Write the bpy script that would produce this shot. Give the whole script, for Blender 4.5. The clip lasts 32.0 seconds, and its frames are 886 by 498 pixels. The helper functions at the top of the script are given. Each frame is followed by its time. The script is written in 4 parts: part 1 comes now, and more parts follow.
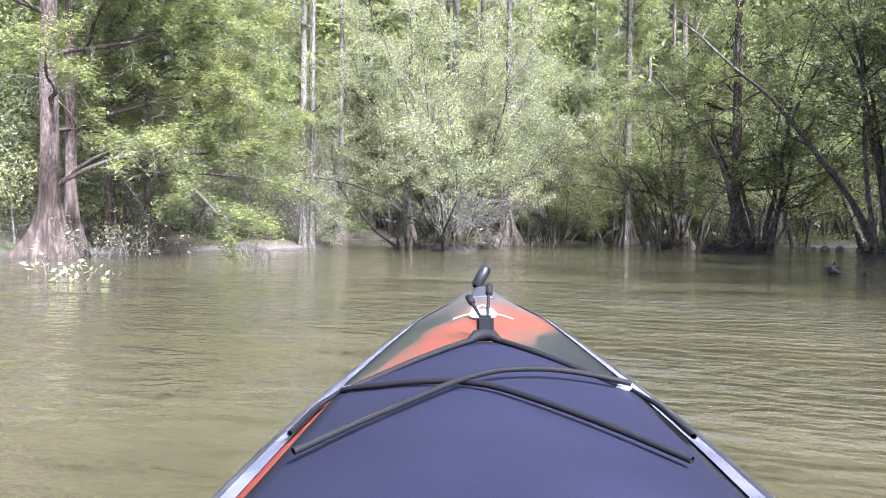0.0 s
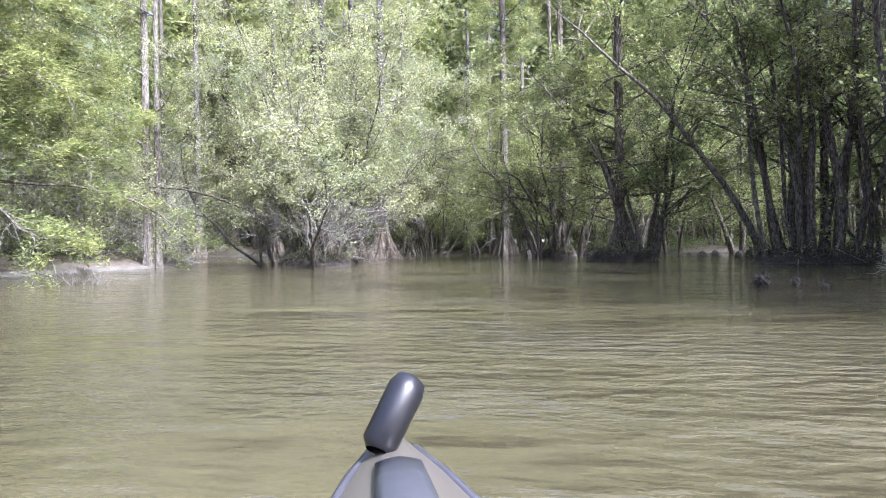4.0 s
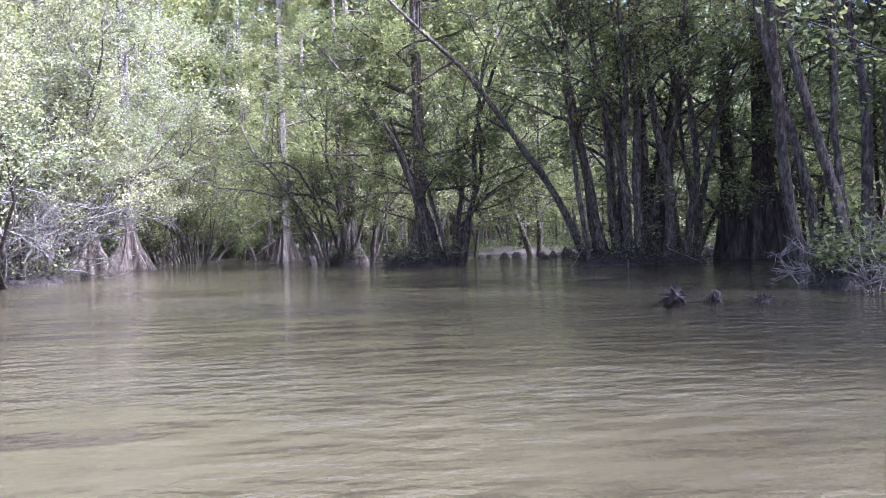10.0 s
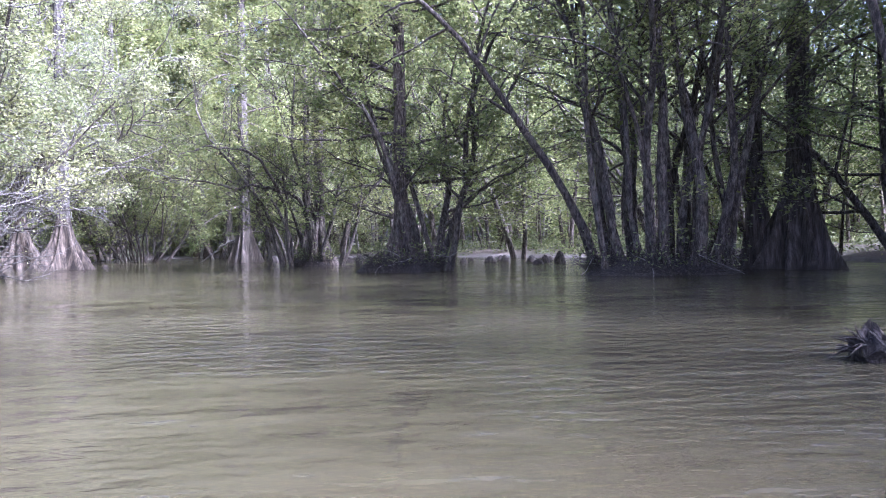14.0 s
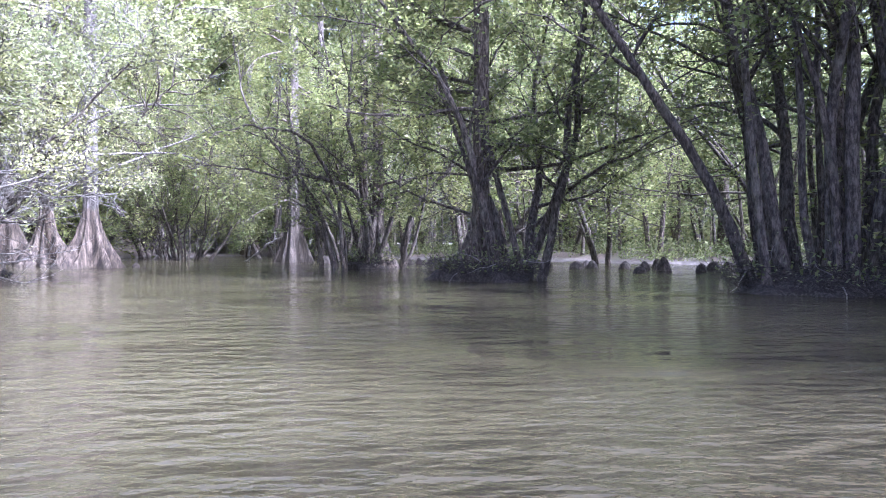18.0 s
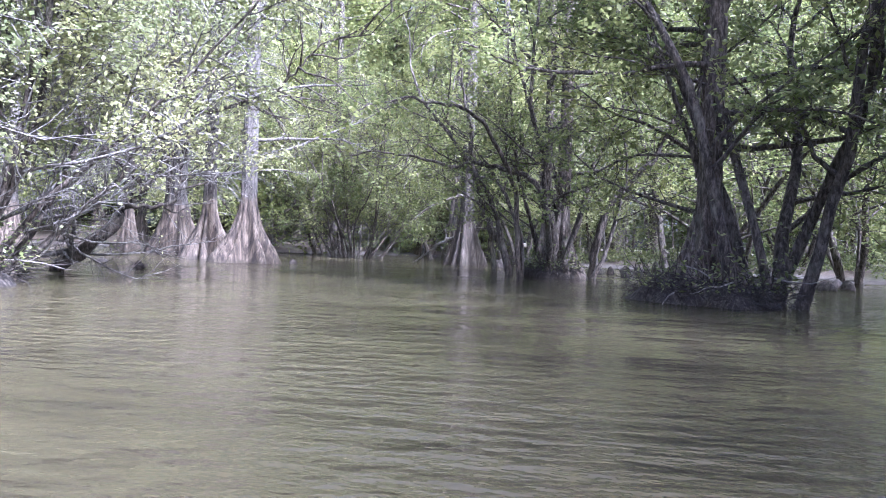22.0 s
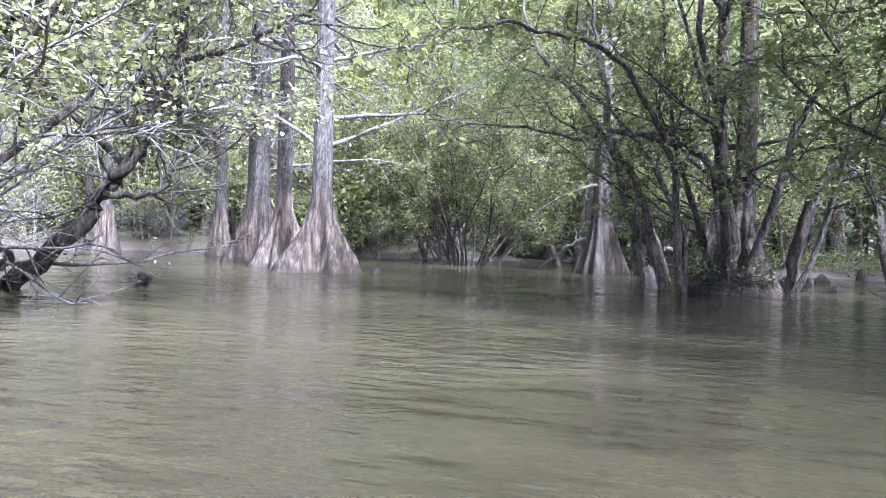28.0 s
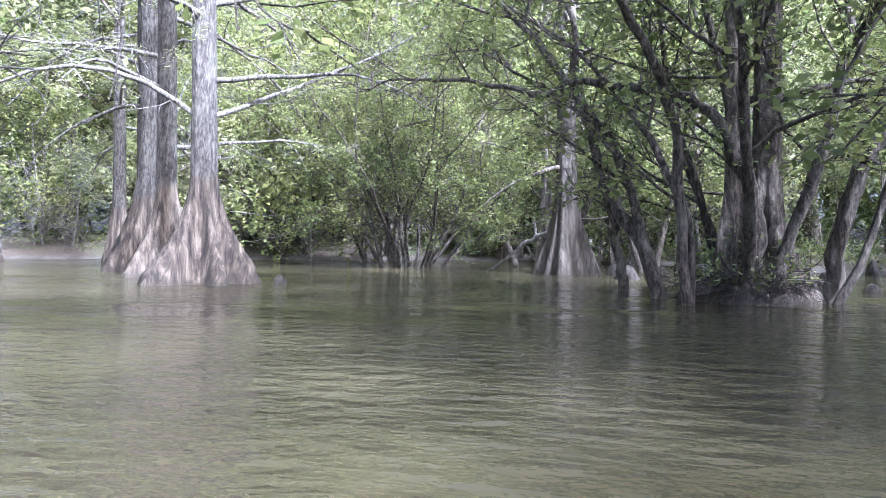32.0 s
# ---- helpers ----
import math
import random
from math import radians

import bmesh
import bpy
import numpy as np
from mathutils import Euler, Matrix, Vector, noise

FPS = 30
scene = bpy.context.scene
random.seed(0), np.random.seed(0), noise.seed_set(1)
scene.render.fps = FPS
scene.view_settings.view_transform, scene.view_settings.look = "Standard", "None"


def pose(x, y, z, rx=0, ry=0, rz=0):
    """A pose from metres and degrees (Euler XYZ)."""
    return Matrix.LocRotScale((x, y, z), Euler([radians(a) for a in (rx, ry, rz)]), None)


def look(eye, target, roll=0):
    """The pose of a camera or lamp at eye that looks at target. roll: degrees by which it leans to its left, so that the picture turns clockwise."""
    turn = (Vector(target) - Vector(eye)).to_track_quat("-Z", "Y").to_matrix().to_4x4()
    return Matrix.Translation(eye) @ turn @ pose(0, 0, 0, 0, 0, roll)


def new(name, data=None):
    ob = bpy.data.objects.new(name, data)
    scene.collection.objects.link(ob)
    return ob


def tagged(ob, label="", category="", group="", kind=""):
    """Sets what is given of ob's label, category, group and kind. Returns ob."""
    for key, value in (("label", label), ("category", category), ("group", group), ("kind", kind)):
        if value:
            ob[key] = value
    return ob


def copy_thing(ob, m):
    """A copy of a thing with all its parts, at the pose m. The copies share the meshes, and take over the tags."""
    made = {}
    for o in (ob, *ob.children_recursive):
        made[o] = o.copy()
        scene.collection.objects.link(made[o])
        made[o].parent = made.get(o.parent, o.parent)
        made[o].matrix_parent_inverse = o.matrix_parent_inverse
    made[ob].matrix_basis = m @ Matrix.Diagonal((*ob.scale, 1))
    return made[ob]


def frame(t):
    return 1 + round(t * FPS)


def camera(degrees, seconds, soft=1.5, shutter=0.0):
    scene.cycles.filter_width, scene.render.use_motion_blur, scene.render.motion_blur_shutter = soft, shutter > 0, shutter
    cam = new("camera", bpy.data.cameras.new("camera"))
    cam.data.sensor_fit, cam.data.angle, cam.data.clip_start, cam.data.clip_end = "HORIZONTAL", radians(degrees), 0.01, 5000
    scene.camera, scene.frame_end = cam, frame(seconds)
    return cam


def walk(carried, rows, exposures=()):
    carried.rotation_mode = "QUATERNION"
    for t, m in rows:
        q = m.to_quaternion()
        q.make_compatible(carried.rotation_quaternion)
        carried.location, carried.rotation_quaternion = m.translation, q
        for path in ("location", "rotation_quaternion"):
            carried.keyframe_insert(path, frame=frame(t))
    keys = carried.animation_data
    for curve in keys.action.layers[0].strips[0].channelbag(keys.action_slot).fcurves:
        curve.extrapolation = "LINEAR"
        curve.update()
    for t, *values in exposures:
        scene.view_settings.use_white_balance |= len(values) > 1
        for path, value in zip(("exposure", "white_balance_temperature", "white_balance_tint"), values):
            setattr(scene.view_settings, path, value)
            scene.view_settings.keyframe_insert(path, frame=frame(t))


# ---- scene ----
cam = camera(63.1, 32.0, soft=0.8)
PATH = [
    (0, (-0.003, -0.000, 0.581), (-0.7799, 1.8418, 0.5325), 0.43),
    (0.5, (-0.107, 0.254, 0.582), (-0.8533, 2.1090, 0.5378), 0.67),
    (1, (-0.202, 0.489, 0.577), (-0.9195, 2.3551, 0.5255), -0.67),
    (1.5, (-0.316, 0.748, 0.578), (-1.0066, 2.6251, 0.5436), 1.77),
    (2, (-0.408, 0.991, 0.584), (-1.0676, 2.8784, 0.5660), 0.77),
    (2.5, (-0.515, 1.216, 0.583), (-1.1669, 3.1064, 0.5611), 2.67),
    (3, (-0.571, 1.403, 0.582), (-1.1716, 3.3109, 0.5622), -0.67),
    (3.5, (-0.658, 1.679, 0.590), (-1.1542, 3.6167, 0.5768), -1.25),
    (5.5, (-0.914, 2.687, 0.617), (-1.2828, 4.6526, 0.5939), -1.01),
    (6, (-0.940, 3.054, 0.609), (-1.1889, 5.0385, 0.5998), -1.04),
    (6.5, (-0.960, 3.400, 0.603), (-1.0676, 5.3967, 0.5880), 0.28),
    (7, (-0.977, 3.751, 0.595), (-1.0208, 5.7504, 0.5827), 0.00),
    (7.5, (-1.036, 4.087, 0.583), (-1.0628, 6.0873, 0.5730), 0.41),
    (8, (-1.062, 4.438, 0.581), (-1.0383, 6.4382, 0.5720), -0.86),
    (8.5, (-1.091, 4.782, 0.576), (-1.0384, 6.7816, 0.5679), -1.61),
    (9, (-1.141, 5.105, 0.589), (-1.0647, 7.1036, 0.5790), -2.05),
    (9.5, (-1.170, 5.421, 0.583), (-1.0644, 7.4179, 0.5750), -0.46),
    (10, (-1.184, 5.765, 0.586), (-1.0339, 7.7597, 0.5668), -1.86),
    (10.5, (-1.231, 6.016, 0.590), (-1.0168, 8.0044, 0.5788), 0.24),
    (11, (-1.212, 6.355, 0.577), (-0.9367, 8.3356, 0.5647), 0.42),
    (11.5, (-1.218, 6.672, 0.582), (-0.8776, 8.6426, 0.5692), 2.03),
    (12, (-1.207, 6.964, 0.578), (-0.7984, 8.9218, 0.5641), 2.81),
    (12.5, (-1.260, 7.251, 0.602), (-0.8656, 9.2119, 0.5885), 0.87),
    (13, (-1.340, 7.530, 0.605), (-1.0186, 9.5034, 0.5868), 0.04),
    (13.5, (-1.366, 7.851, 0.614), (-1.0811, 9.8308, 0.5968), -1.84),
    (14, (-1.386, 8.213, 0.618), (-1.1410, 10.1982, 0.5980), -0.92),
    (14.5, (-1.398, 8.512, 0.596), (-1.1786, 10.5001, 0.5808), -0.26),
    (16.5, (-1.690, 10.163, 0.625), (-1.4376, 12.1468, 0.6085), 0.12),
    (17, (-1.752, 10.458, 0.626), (-1.4868, 12.4401, 0.6080), -0.87),
    (17.5, (-1.743, 10.891, 0.649), (-1.5612, 12.8822, 0.6317), -1.50),
    (18, (-1.710, 11.265, 0.642), (-1.6010, 13.2619, 0.6239), 0.07),
    (18.5, (-1.658, 11.713, 0.669), (-1.5915, 13.7117, 0.6487), -1.32),
    (19, (-1.662, 12.101, 0.675), (-1.6583, 14.1004, 0.6548), -0.71),
    (19.5, (-1.674, 12.476, 0.656), (-1.7313, 14.4751, 0.6367), 0.10),
    (20, (-1.694, 12.884, 0.653), (-1.8074, 14.8808, 0.6333), -0.40),
    (20.5, (-1.714, 13.251, 0.644), (-1.8861, 15.2439, 0.6254), -0.51),
    (21, (-1.738, 13.613, 0.637), (-1.9716, 15.5991, 0.6193), -0.64),
    (21.5, (-1.775, 13.947, 0.629), (-2.0797, 15.9233, 0.6094), -1.18),
    (22, (-1.841, 14.310, 0.617), (-2.2320, 16.2711, 0.5998), 2.12),
    (22.5, (-1.893, 14.640, 0.602), (-2.3767, 16.5808, 0.5877), 0.75),
    (23, (-1.922, 14.971, 0.595), (-2.4734, 16.8929, 0.5752), -1.21),
    (23.5, (-1.962, 15.286, 0.583), (-2.5214, 17.2067, 0.5657), 0.55),
    (24, (-1.997, 15.588, 0.580), (-2.5363, 17.5142, 0.5642), 0.07),
    (24.5, (-2.046, 15.880, 0.576), (-2.5663, 17.8109, 0.5602), 0.89),
    (25, (-2.086, 16.170, 0.567), (-2.6016, 18.1027, 0.5511), 0.63),
    (25.5, (-2.123, 16.474, 0.566), (-2.6781, 18.3957, 0.5507), -0.62),
    (26, (-2.198, 16.785, 0.575), (-2.8154, 18.6872, 0.5618), -0.56),
    (26.5, (-2.270, 17.095, 0.574), (-2.9508, 18.9757, 0.5544), 1.50),
    (28.5, (-2.580, 18.637, 0.601), (-3.3522, 20.4821, 0.5847), 0.91),
    (29, (-2.674, 18.977, 0.612), (-3.4693, 20.8116, 0.5911), 0.39),
    (29.5, (-2.744, 19.368, 0.603), (-3.4985, 21.2198, 0.5896), -0.49),
    (30, (-2.818, 19.764, 0.600), (-3.5043, 21.6426, 0.5798), 1.38),
    (30.5, (-2.879, 20.112, 0.588), (-3.5382, 22.0004, 0.5734), 0.32),
    (31, (-2.965, 20.502, 0.594), (-3.6067, 22.3959, 0.5735), -0.23),
    (31.5, (-3.052, 20.863, 0.580), (-3.6874, 22.7591, 0.5610), 0.50),
    (32, (-3.144, 21.220, 0.578), (-3.7797, 23.1164, 0.5609), 0.29),
]
walk(cam, [(t, look(eye, target, roll)) for t, eye, target, roll in PATH], exposures=[(0, 2.47, 5250, 19), (7, 2.5, 5150, 23), (11, 2.72, 4850, 35), (14, 2.9, 4800, 35), (17, 3.05, 4800, 33), (22, 2.88, 4800, 30), (26, 2.83, 4800, 28), (29, 2.83, 4850, 25), (32, 3.0, 4850, 22)])

# ---- light ----
SUN_FROM = Vector((0.57, -0.40, 0.72)).normalized()
world = bpy.data.worlds.new("world")
scene.world = world
world.use_nodes = True
wn = world.node_tree
sky = wn.nodes.new("ShaderNodeTexSky")
sky.sky_type = "NISHITA"
sky.sun_disc = False
sky.sun_elevation = math.asin(SUN_FROM.z)
sky.sun_rotation = math.atan2(SUN_FROM.x, SUN_FROM.y)
sky.air_density, sky.dust_density, sky.ozone_density = 0.75, 7.0, 0.3
back = wn.nodes["Background"]
back.inputs[1].default_value = 0.115
wn.links.new(sky.outputs[0], back.inputs[0])
sun = bpy.data.lights.new("sun", "SUN")
sun.energy, sun.angle, sun.color = 5.0, radians(6), (1.0, 0.95, 0.87)
sun_ob = new("sun", sun)
sun_ob.matrix_world = look(SUN_FROM * 60, (0, 0, 0))


# ---- materials ----
class Mat:
    """A node material with short ways to add nodes."""

    def __init__(self, name, rough=0.8):
        self.m = bpy.data.materials.new(name)
        self.m.use_nodes = True
        self.t = self.m.node_tree
        self.b = self.t.nodes["Principled BSDF"]
        self.b.inputs["Roughness"].default_value = rough

    def n(self, kind, **values):
        node = self.t.nodes.new(kind)
        for k, v in values.items():
            node.inputs[k.replace("_", " ")].default_value = v
        return node

    def link(self, a, b):
        self.t.links.new(a, b)

    def coords(self, scale=(1, 1, 1), world_space=True):
        src = self.n("ShaderNodeNewGeometry").outputs["Position"] if world_space else self.n("ShaderNodeTexCoord").outputs["Object"]
        mp = self.n("ShaderNodeMapping", Scale=scale)
        self.link(src, mp.inputs[0])
        return mp.outputs[0]

    def noise(self, vec, scale, detail=4.0, rough=0.6):
        no = self.n("ShaderNodeTexNoise", Scale=scale, Detail=detail, Roughness=rough)
        self.link(vec, no.inputs["Vector"])
        return no.outputs["Fac"]

    def ramp(self, fac, stops):
        r = self.t.nodes.new("ShaderNodeValToRGB")
        e = r.color_ramp.elements
        while len(e) < len(stops):
            e.new(0.5)
        for el, (p, c) in zip(e, stops):
            el.position, el.color = p, (*c, 1)
        self.link(fac, r.inputs[0])
        return r.outputs[0]

    def mix(self, fac, a, b, mode="MIX"):
        m = self.t.nodes.new("ShaderNodeMix")
        m.data_type, m.blend_type = "RGBA", mode
        for s, v in ((m.inputs[0], fac), (m.inputs[6], a), (m.inputs[7], b)):
            if isinstance(v, bpy.types.NodeSocket):
                self.link(v, s)
            else:
                s.default_value = v if isinstance(v, float) else (*v, 1)
        return m.outputs[2]

    def color(self, out):
        self.link(out, self.b.inputs["Base Color"])

    def bump(self, height, strength=0.5, distance=0.02):
        bp = self.n("ShaderNodeBump", Strength=strength, Distance=distance)
        self.link(height, bp.inputs["Height"])
        self.link(bp.outputs[0], self.b.inputs["Normal"])


def bark(name, dark, mid, light, stain=None, moss=0.3):
    """Furrowed bark; stain: the pale band below the high-water line."""
    m = Mat(name, 0.9)
    v = m.coords((1, 1, 0.32))
    furrow = m.noise(v, 24, 6, 0.72)
    blot = m.noise(m.coords((1, 1, 0.6)), 5.0, 6, 0.7)
    col = m.ramp(furrow, [(0.40, dark), (0.5, mid), (0.62, light)])
    patch = m.ramp(blot, [(0.52, (0, 0, 0)), (0.66, (1, 1, 1))])
    fac = m.n("ShaderNodeMath", Value=moss)
    fac.operation = "MULTIPLY"
    m.link(patch, fac.inputs[0])
    fac.inputs[1].default_value = moss
    col = m.mix(fac.outputs[0], col, (0.21, 0.205, 0.155))
    if stain:
        sep = m.n("ShaderNodeSeparateXYZ")
        m.link(m.coords(), sep.inputs[0])
        wob = m.n("ShaderNodeMath")
        wob.operation = "MULTIPLY_ADD"
        m.link(m.noise(m.coords(), 3.0, 3), wob.inputs[0])
        wob.inputs[1].default_value = -0.5
        m.link(sep.outputs[2], wob.inputs[2])
        rng_ = m.n("ShaderNodeMapRange")
        rng_.inputs[1].default_value, rng_.inputs[2].default_value = stain[0] - 0.35, stain[0] - 0.2
        m.link(wob.outputs[0], rng_.inputs[0])
        wood = m.ramp(m.noise(m.coords((1, 1, 0.12)), 10, 6, 0.72), [(0.36, stain[1]), (0.5, stain[2]), (0.64, stain[3])])
        col = m.mix(rng_.outputs[0], wood, col)
        wet = m.n("ShaderNodeMapRange")
        wet.inputs[1].default_value, wet.inputs[2].default_value = -0.3, -0.12
        m.link(wob.outputs[0], wet.inputs[0])
        col = m.mix(wet.outputs[0], (0.035, 0.028, 0.02), col)
    m.color(col)
    m.bump(furrow, 1.0, 0.045)
    return m.m


def leaf_mat(name, dark, mid, light, translucent=0.45, gloss=0.45):
    m = Mat(name, gloss)
    isl = m.n("ShaderNodeNewGeometry").outputs["Random Per Island"]
    clump = m.noise(m.coords(), 0.7, 3)
    col = m.ramp(isl, [(0.0, dark), (0.5, mid), (1.0, light)])
    tone = m.ramp(clump, [(0.35, (0.72, 0.78, 0.7)), (0.65, (1.15, 1.1, 0.95))])
    col = m.mix(1.0, col, tone, "MULTIPLY")
    m.color(col)
    m.b.inputs["Specular IOR Level"].default_value = 0.28
    tr = m.n("ShaderNodeBsdfTranslucent")
    m.link(col, tr.inputs[0])
    mx = m.n("ShaderNodeMixShader")
    mx.inputs[0].default_value = translucent
    m.link(m.b.outputs[0], mx.inputs[1])
    m.link(tr.outputs[0], mx.inputs[2])
    m.link(mx.outputs[0], m.t.nodes["Material Output"].inputs[0])
    return m.m


def plain(name, rgb, rough=0.5, vary=0.15, scale=20.0, bump=0.0, metal=0.0):
    m = Mat(name, rough)
    no = m.noise(m.coords((1, 1, 1), False), scale, 4)
    lo = tuple(c * (1 - vary) for c in rgb)
    hi = tuple(min(1, c * (1 + vary)) for c in rgb)
    m.color(m.ramp(no, [(0.35, lo), (0.65, hi)]))
    m.b.inputs["Metallic"].default_value = metal
    if bump:
        m.bump(no, bump, 0.005)
    return m.m


M_CYP = bark("cypress_bark", (0.020, 0.017, 0.014), (0.056, 0.050, 0.042), (0.12, 0.11, 0.095), stain=(1.5, (0.014, 0.0105, 0.008), (0.072, 0.056, 0.040), (0.190, 0.157, 0.117)))
M_RED = bark("red_cypress_bark", (0.036, 0.025, 0.020), (0.080, 0.058, 0.048), (0.15, 0.118, 0.102), stain=(1.5, (0.024, 0.017, 0.014), (0.070, 0.050, 0.040), (0.150, 0.12, 0.098)), moss=0.15)
M_ELM = bark("elm_bark", (0.017, 0.0135, 0.010), (0.058, 0.047, 0.036), (0.145, 0.123, 0.097), moss=0.4)
M_GREY = bark("pale_elm_bark", (0.048, 0.044, 0.037), (0.118, 0.109, 0.095), (0.24, 0.228, 0.205), moss=0.3)
M_DUN = bark("dun_cypress_bark", (0.018, 0.0145, 0.011), (0.046, 0.039, 0.031), (0.10, 0.088, 0.071), stain=(1.3, (0.018, 0.015, 0.0115), (0.066, 0.054, 0.042), (0.15, 0.13, 0.105)))
M_PALE = bark("pale_trunk_bark", (0.04, 0.035, 0.029), (0.10, 0.088, 0.073), (0.19, 0.172, 0.147), moss=0.1)
M_SAP = bark("sapling_bark", (0.024, 0.018, 0.0135), (0.068, 0.053, 0.039), (0.17, 0.145, 0.115), moss=0.35)
M_BRUSH = bark("drift_twigs", (0.009, 0.0075, 0.006), (0.026, 0.021, 0.017), (0.085, 0.072, 0.058), moss=0.0)
M_STICK = bark("bleached_stick", (0.09, 0.082, 0.072), (0.17, 0.155, 0.138), (0.31, 0.29, 0.26), moss=0.0)
# pale green that also carries the strong sun on the left-hand trees
L_PALE = leaf_mat("pale_elm_leaf", (0.175, 0.195, 0.092), (0.29, 0.31, 0.16), (0.46, 0.47, 0.30), 0.56)
L_ELM = leaf_mat("elm_leaf", (0.092, 0.114, 0.046), (0.160, 0.190, 0.081), (0.275, 0.30, 0.15), 0.54)
L_CYP = leaf_mat("cypress_leaf", (0.125, 0.152, 0.054), (0.212, 0.242, 0.094), (0.33, 0.345, 0.155), 0.56)
# shade of the right bank and forest interior, put into darker greens
L_DARK = leaf_mat("shade_toned_leaf", (0.076, 0.105, 0.032), (0.124, 0.164, 0.051), (0.20, 0.24, 0.09), 0.52)
# bright, hazy light of the back forest put into paler greens
L_FAR = leaf_mat("far_lit_leaf", (0.150, 0.175, 0.078), (0.235, 0.26, 0.126), (0.35, 0.365, 0.195), 0.56)

# ---- mesh building ----


class Geo:
    """Collects vertices and quads, then makes one mesh of them."""

    def __init__(self):
        self.v, self.f, self.count = [], [], 0

    def add(self, v, f):
        self.v.append(np.asarray(v, float))
        self.f.append(np.asarray(f, int) + self.count)
        self.count += len(v)

    def tube(self, p, r, sides=5, squash=None):
        p, r = np.asarray(p, float), np.asarray(r, float)
        n = len(p)
        tan = np.gradient(p, axis=0)
        tan /= np.linalg.norm(tan, axis=1)[:, None] + 1e-9
        ref = np.where(np.abs(tan[:, 2:3]) > 0.9, [[1.0, 0, 0]], [[0, 0, 1.0]])
        a = np.cross(tan, ref)
        a /= np.linalg.norm(a, axis=1)[:, None] + 1e-9
        b = np.cross(tan, a)
        th = np.arange(sides) * 2 * np.pi / sides
        ring = a[:, None] * np.cos(th)[None, :, None] + b[:, None] * np.sin(th)[None, :, None]
        v = (p[:, None] + ring * r[:, None, None]).reshape(-1, 3)
        i, j = np.meshgrid(np.arange(n - 1), np.arange(sides), indexing="ij")
        j2 = (j + 1) % sides
        f = np.stack([i * sides + j, i * sides + j2, (i + 1) * sides + j2, (i + 1) * sides + j], -1).reshape(-1, 4)
        self.add(v, f)

    def mesh(self, name, mat, smooth=True):
        v, f = np.concatenate(self.v), np.concatenate(self.f)
        me = bpy.data.meshes.new(name)
        me.vertices.add(len(v))
        me.vertices.foreach_set("co", v.astype(np.float32).ravel())
        me.loops.add(f.size)
        me.loops.foreach_set("vertex_index", f.astype(np.int32).ravel())
        me.polygons.add(len(f))
        me.polygons.foreach_set("loop_start", np.arange(0, f.size, f.shape[1], dtype=np.int32))
        me.polygons.foreach_set("use_smooth", np.full(len(f), smooth))
        me.update(calc_edges=True)
        me.materials.append(mat)
        return me


def part(name, data, parent, label="", kind=""):
    """Links a mesh as one part of a thing; kind "stuff": small pieces beyond counting."""
    ob = new(name, data)
    ob.parent = parent
    return tagged(ob, label, kind=kind)


def thing(name, x, y, z, label, category, group="", turn=0.0, scale=1.0):
    ob = new(name)
    ob.empty_display_size = 0.3
    ob.location, ob.rotation_euler, ob.scale = (x, y, z), (0, 0, turn), (scale,) * 3
    return tagged(ob, label, category, group)


def unit(v):
    return v / (np.linalg.norm(v) + 1e-9)


def grow(rng, p, d, length, n, wander, lift):
    """A wandering line from p: lift bends it up, or down where negative."""
    out, d, p = [np.array(p, float)], unit(np.array(d, float)), np.array(p, float)
    for _ in range(n):
        d = unit(d + rng.normal(0, wander, 3) + (0, 0, lift))
        p = p + d * length / n
        out.append(p)
    return np.array(out)


def sprout(rng, line, n, lo, length, angle, seg, wander, lift, flat=0.0, bias=(0, 0, 0)):
    """Side lines from a line, with the share of its length at which each starts."""
    out = []
    for k in range(n):
        s = lo + (1 - lo) * (k + rng.random()) / n
        i = min(int(s * (len(line) - 1)), len(line) - 2)
        u = s * (len(line) - 1) - i
        p, tan = line[i] * (1 - u) + line[i + 1] * u, unit(line[i + 1] - line[i])
        side = rng.normal(0, 1, 3)
        side[2] *= 1 - flat
        side = side + bias
        side = unit(side - tan * (side @ tan))
        a = angle * rng.uniform(0.7, 1.25)
        d = tan * math.cos(a) + side * math.sin(a)
        out.append((s, grow(rng, p, d, length * (1.15 - 0.6 * s) * rng.uniform(0.6, 1.25), seg, wander, lift)))
    return out


def along(rng, lines, per, spread):
    """Points strewn along lines."""
    out = []
    for q in lines:
        s = rng.uniform(0.1, 1.0, per) * (len(q) - 1)
        i = np.minimum(s.astype(int), len(q) - 2)
        u = (s - i)[:, None]
        out.append(q[i] * (1 - u) + q[i + 1] * u + rng.normal(0, spread, (per, 3)))
    return np.concatenate(out) if out else np.zeros((0, 3))


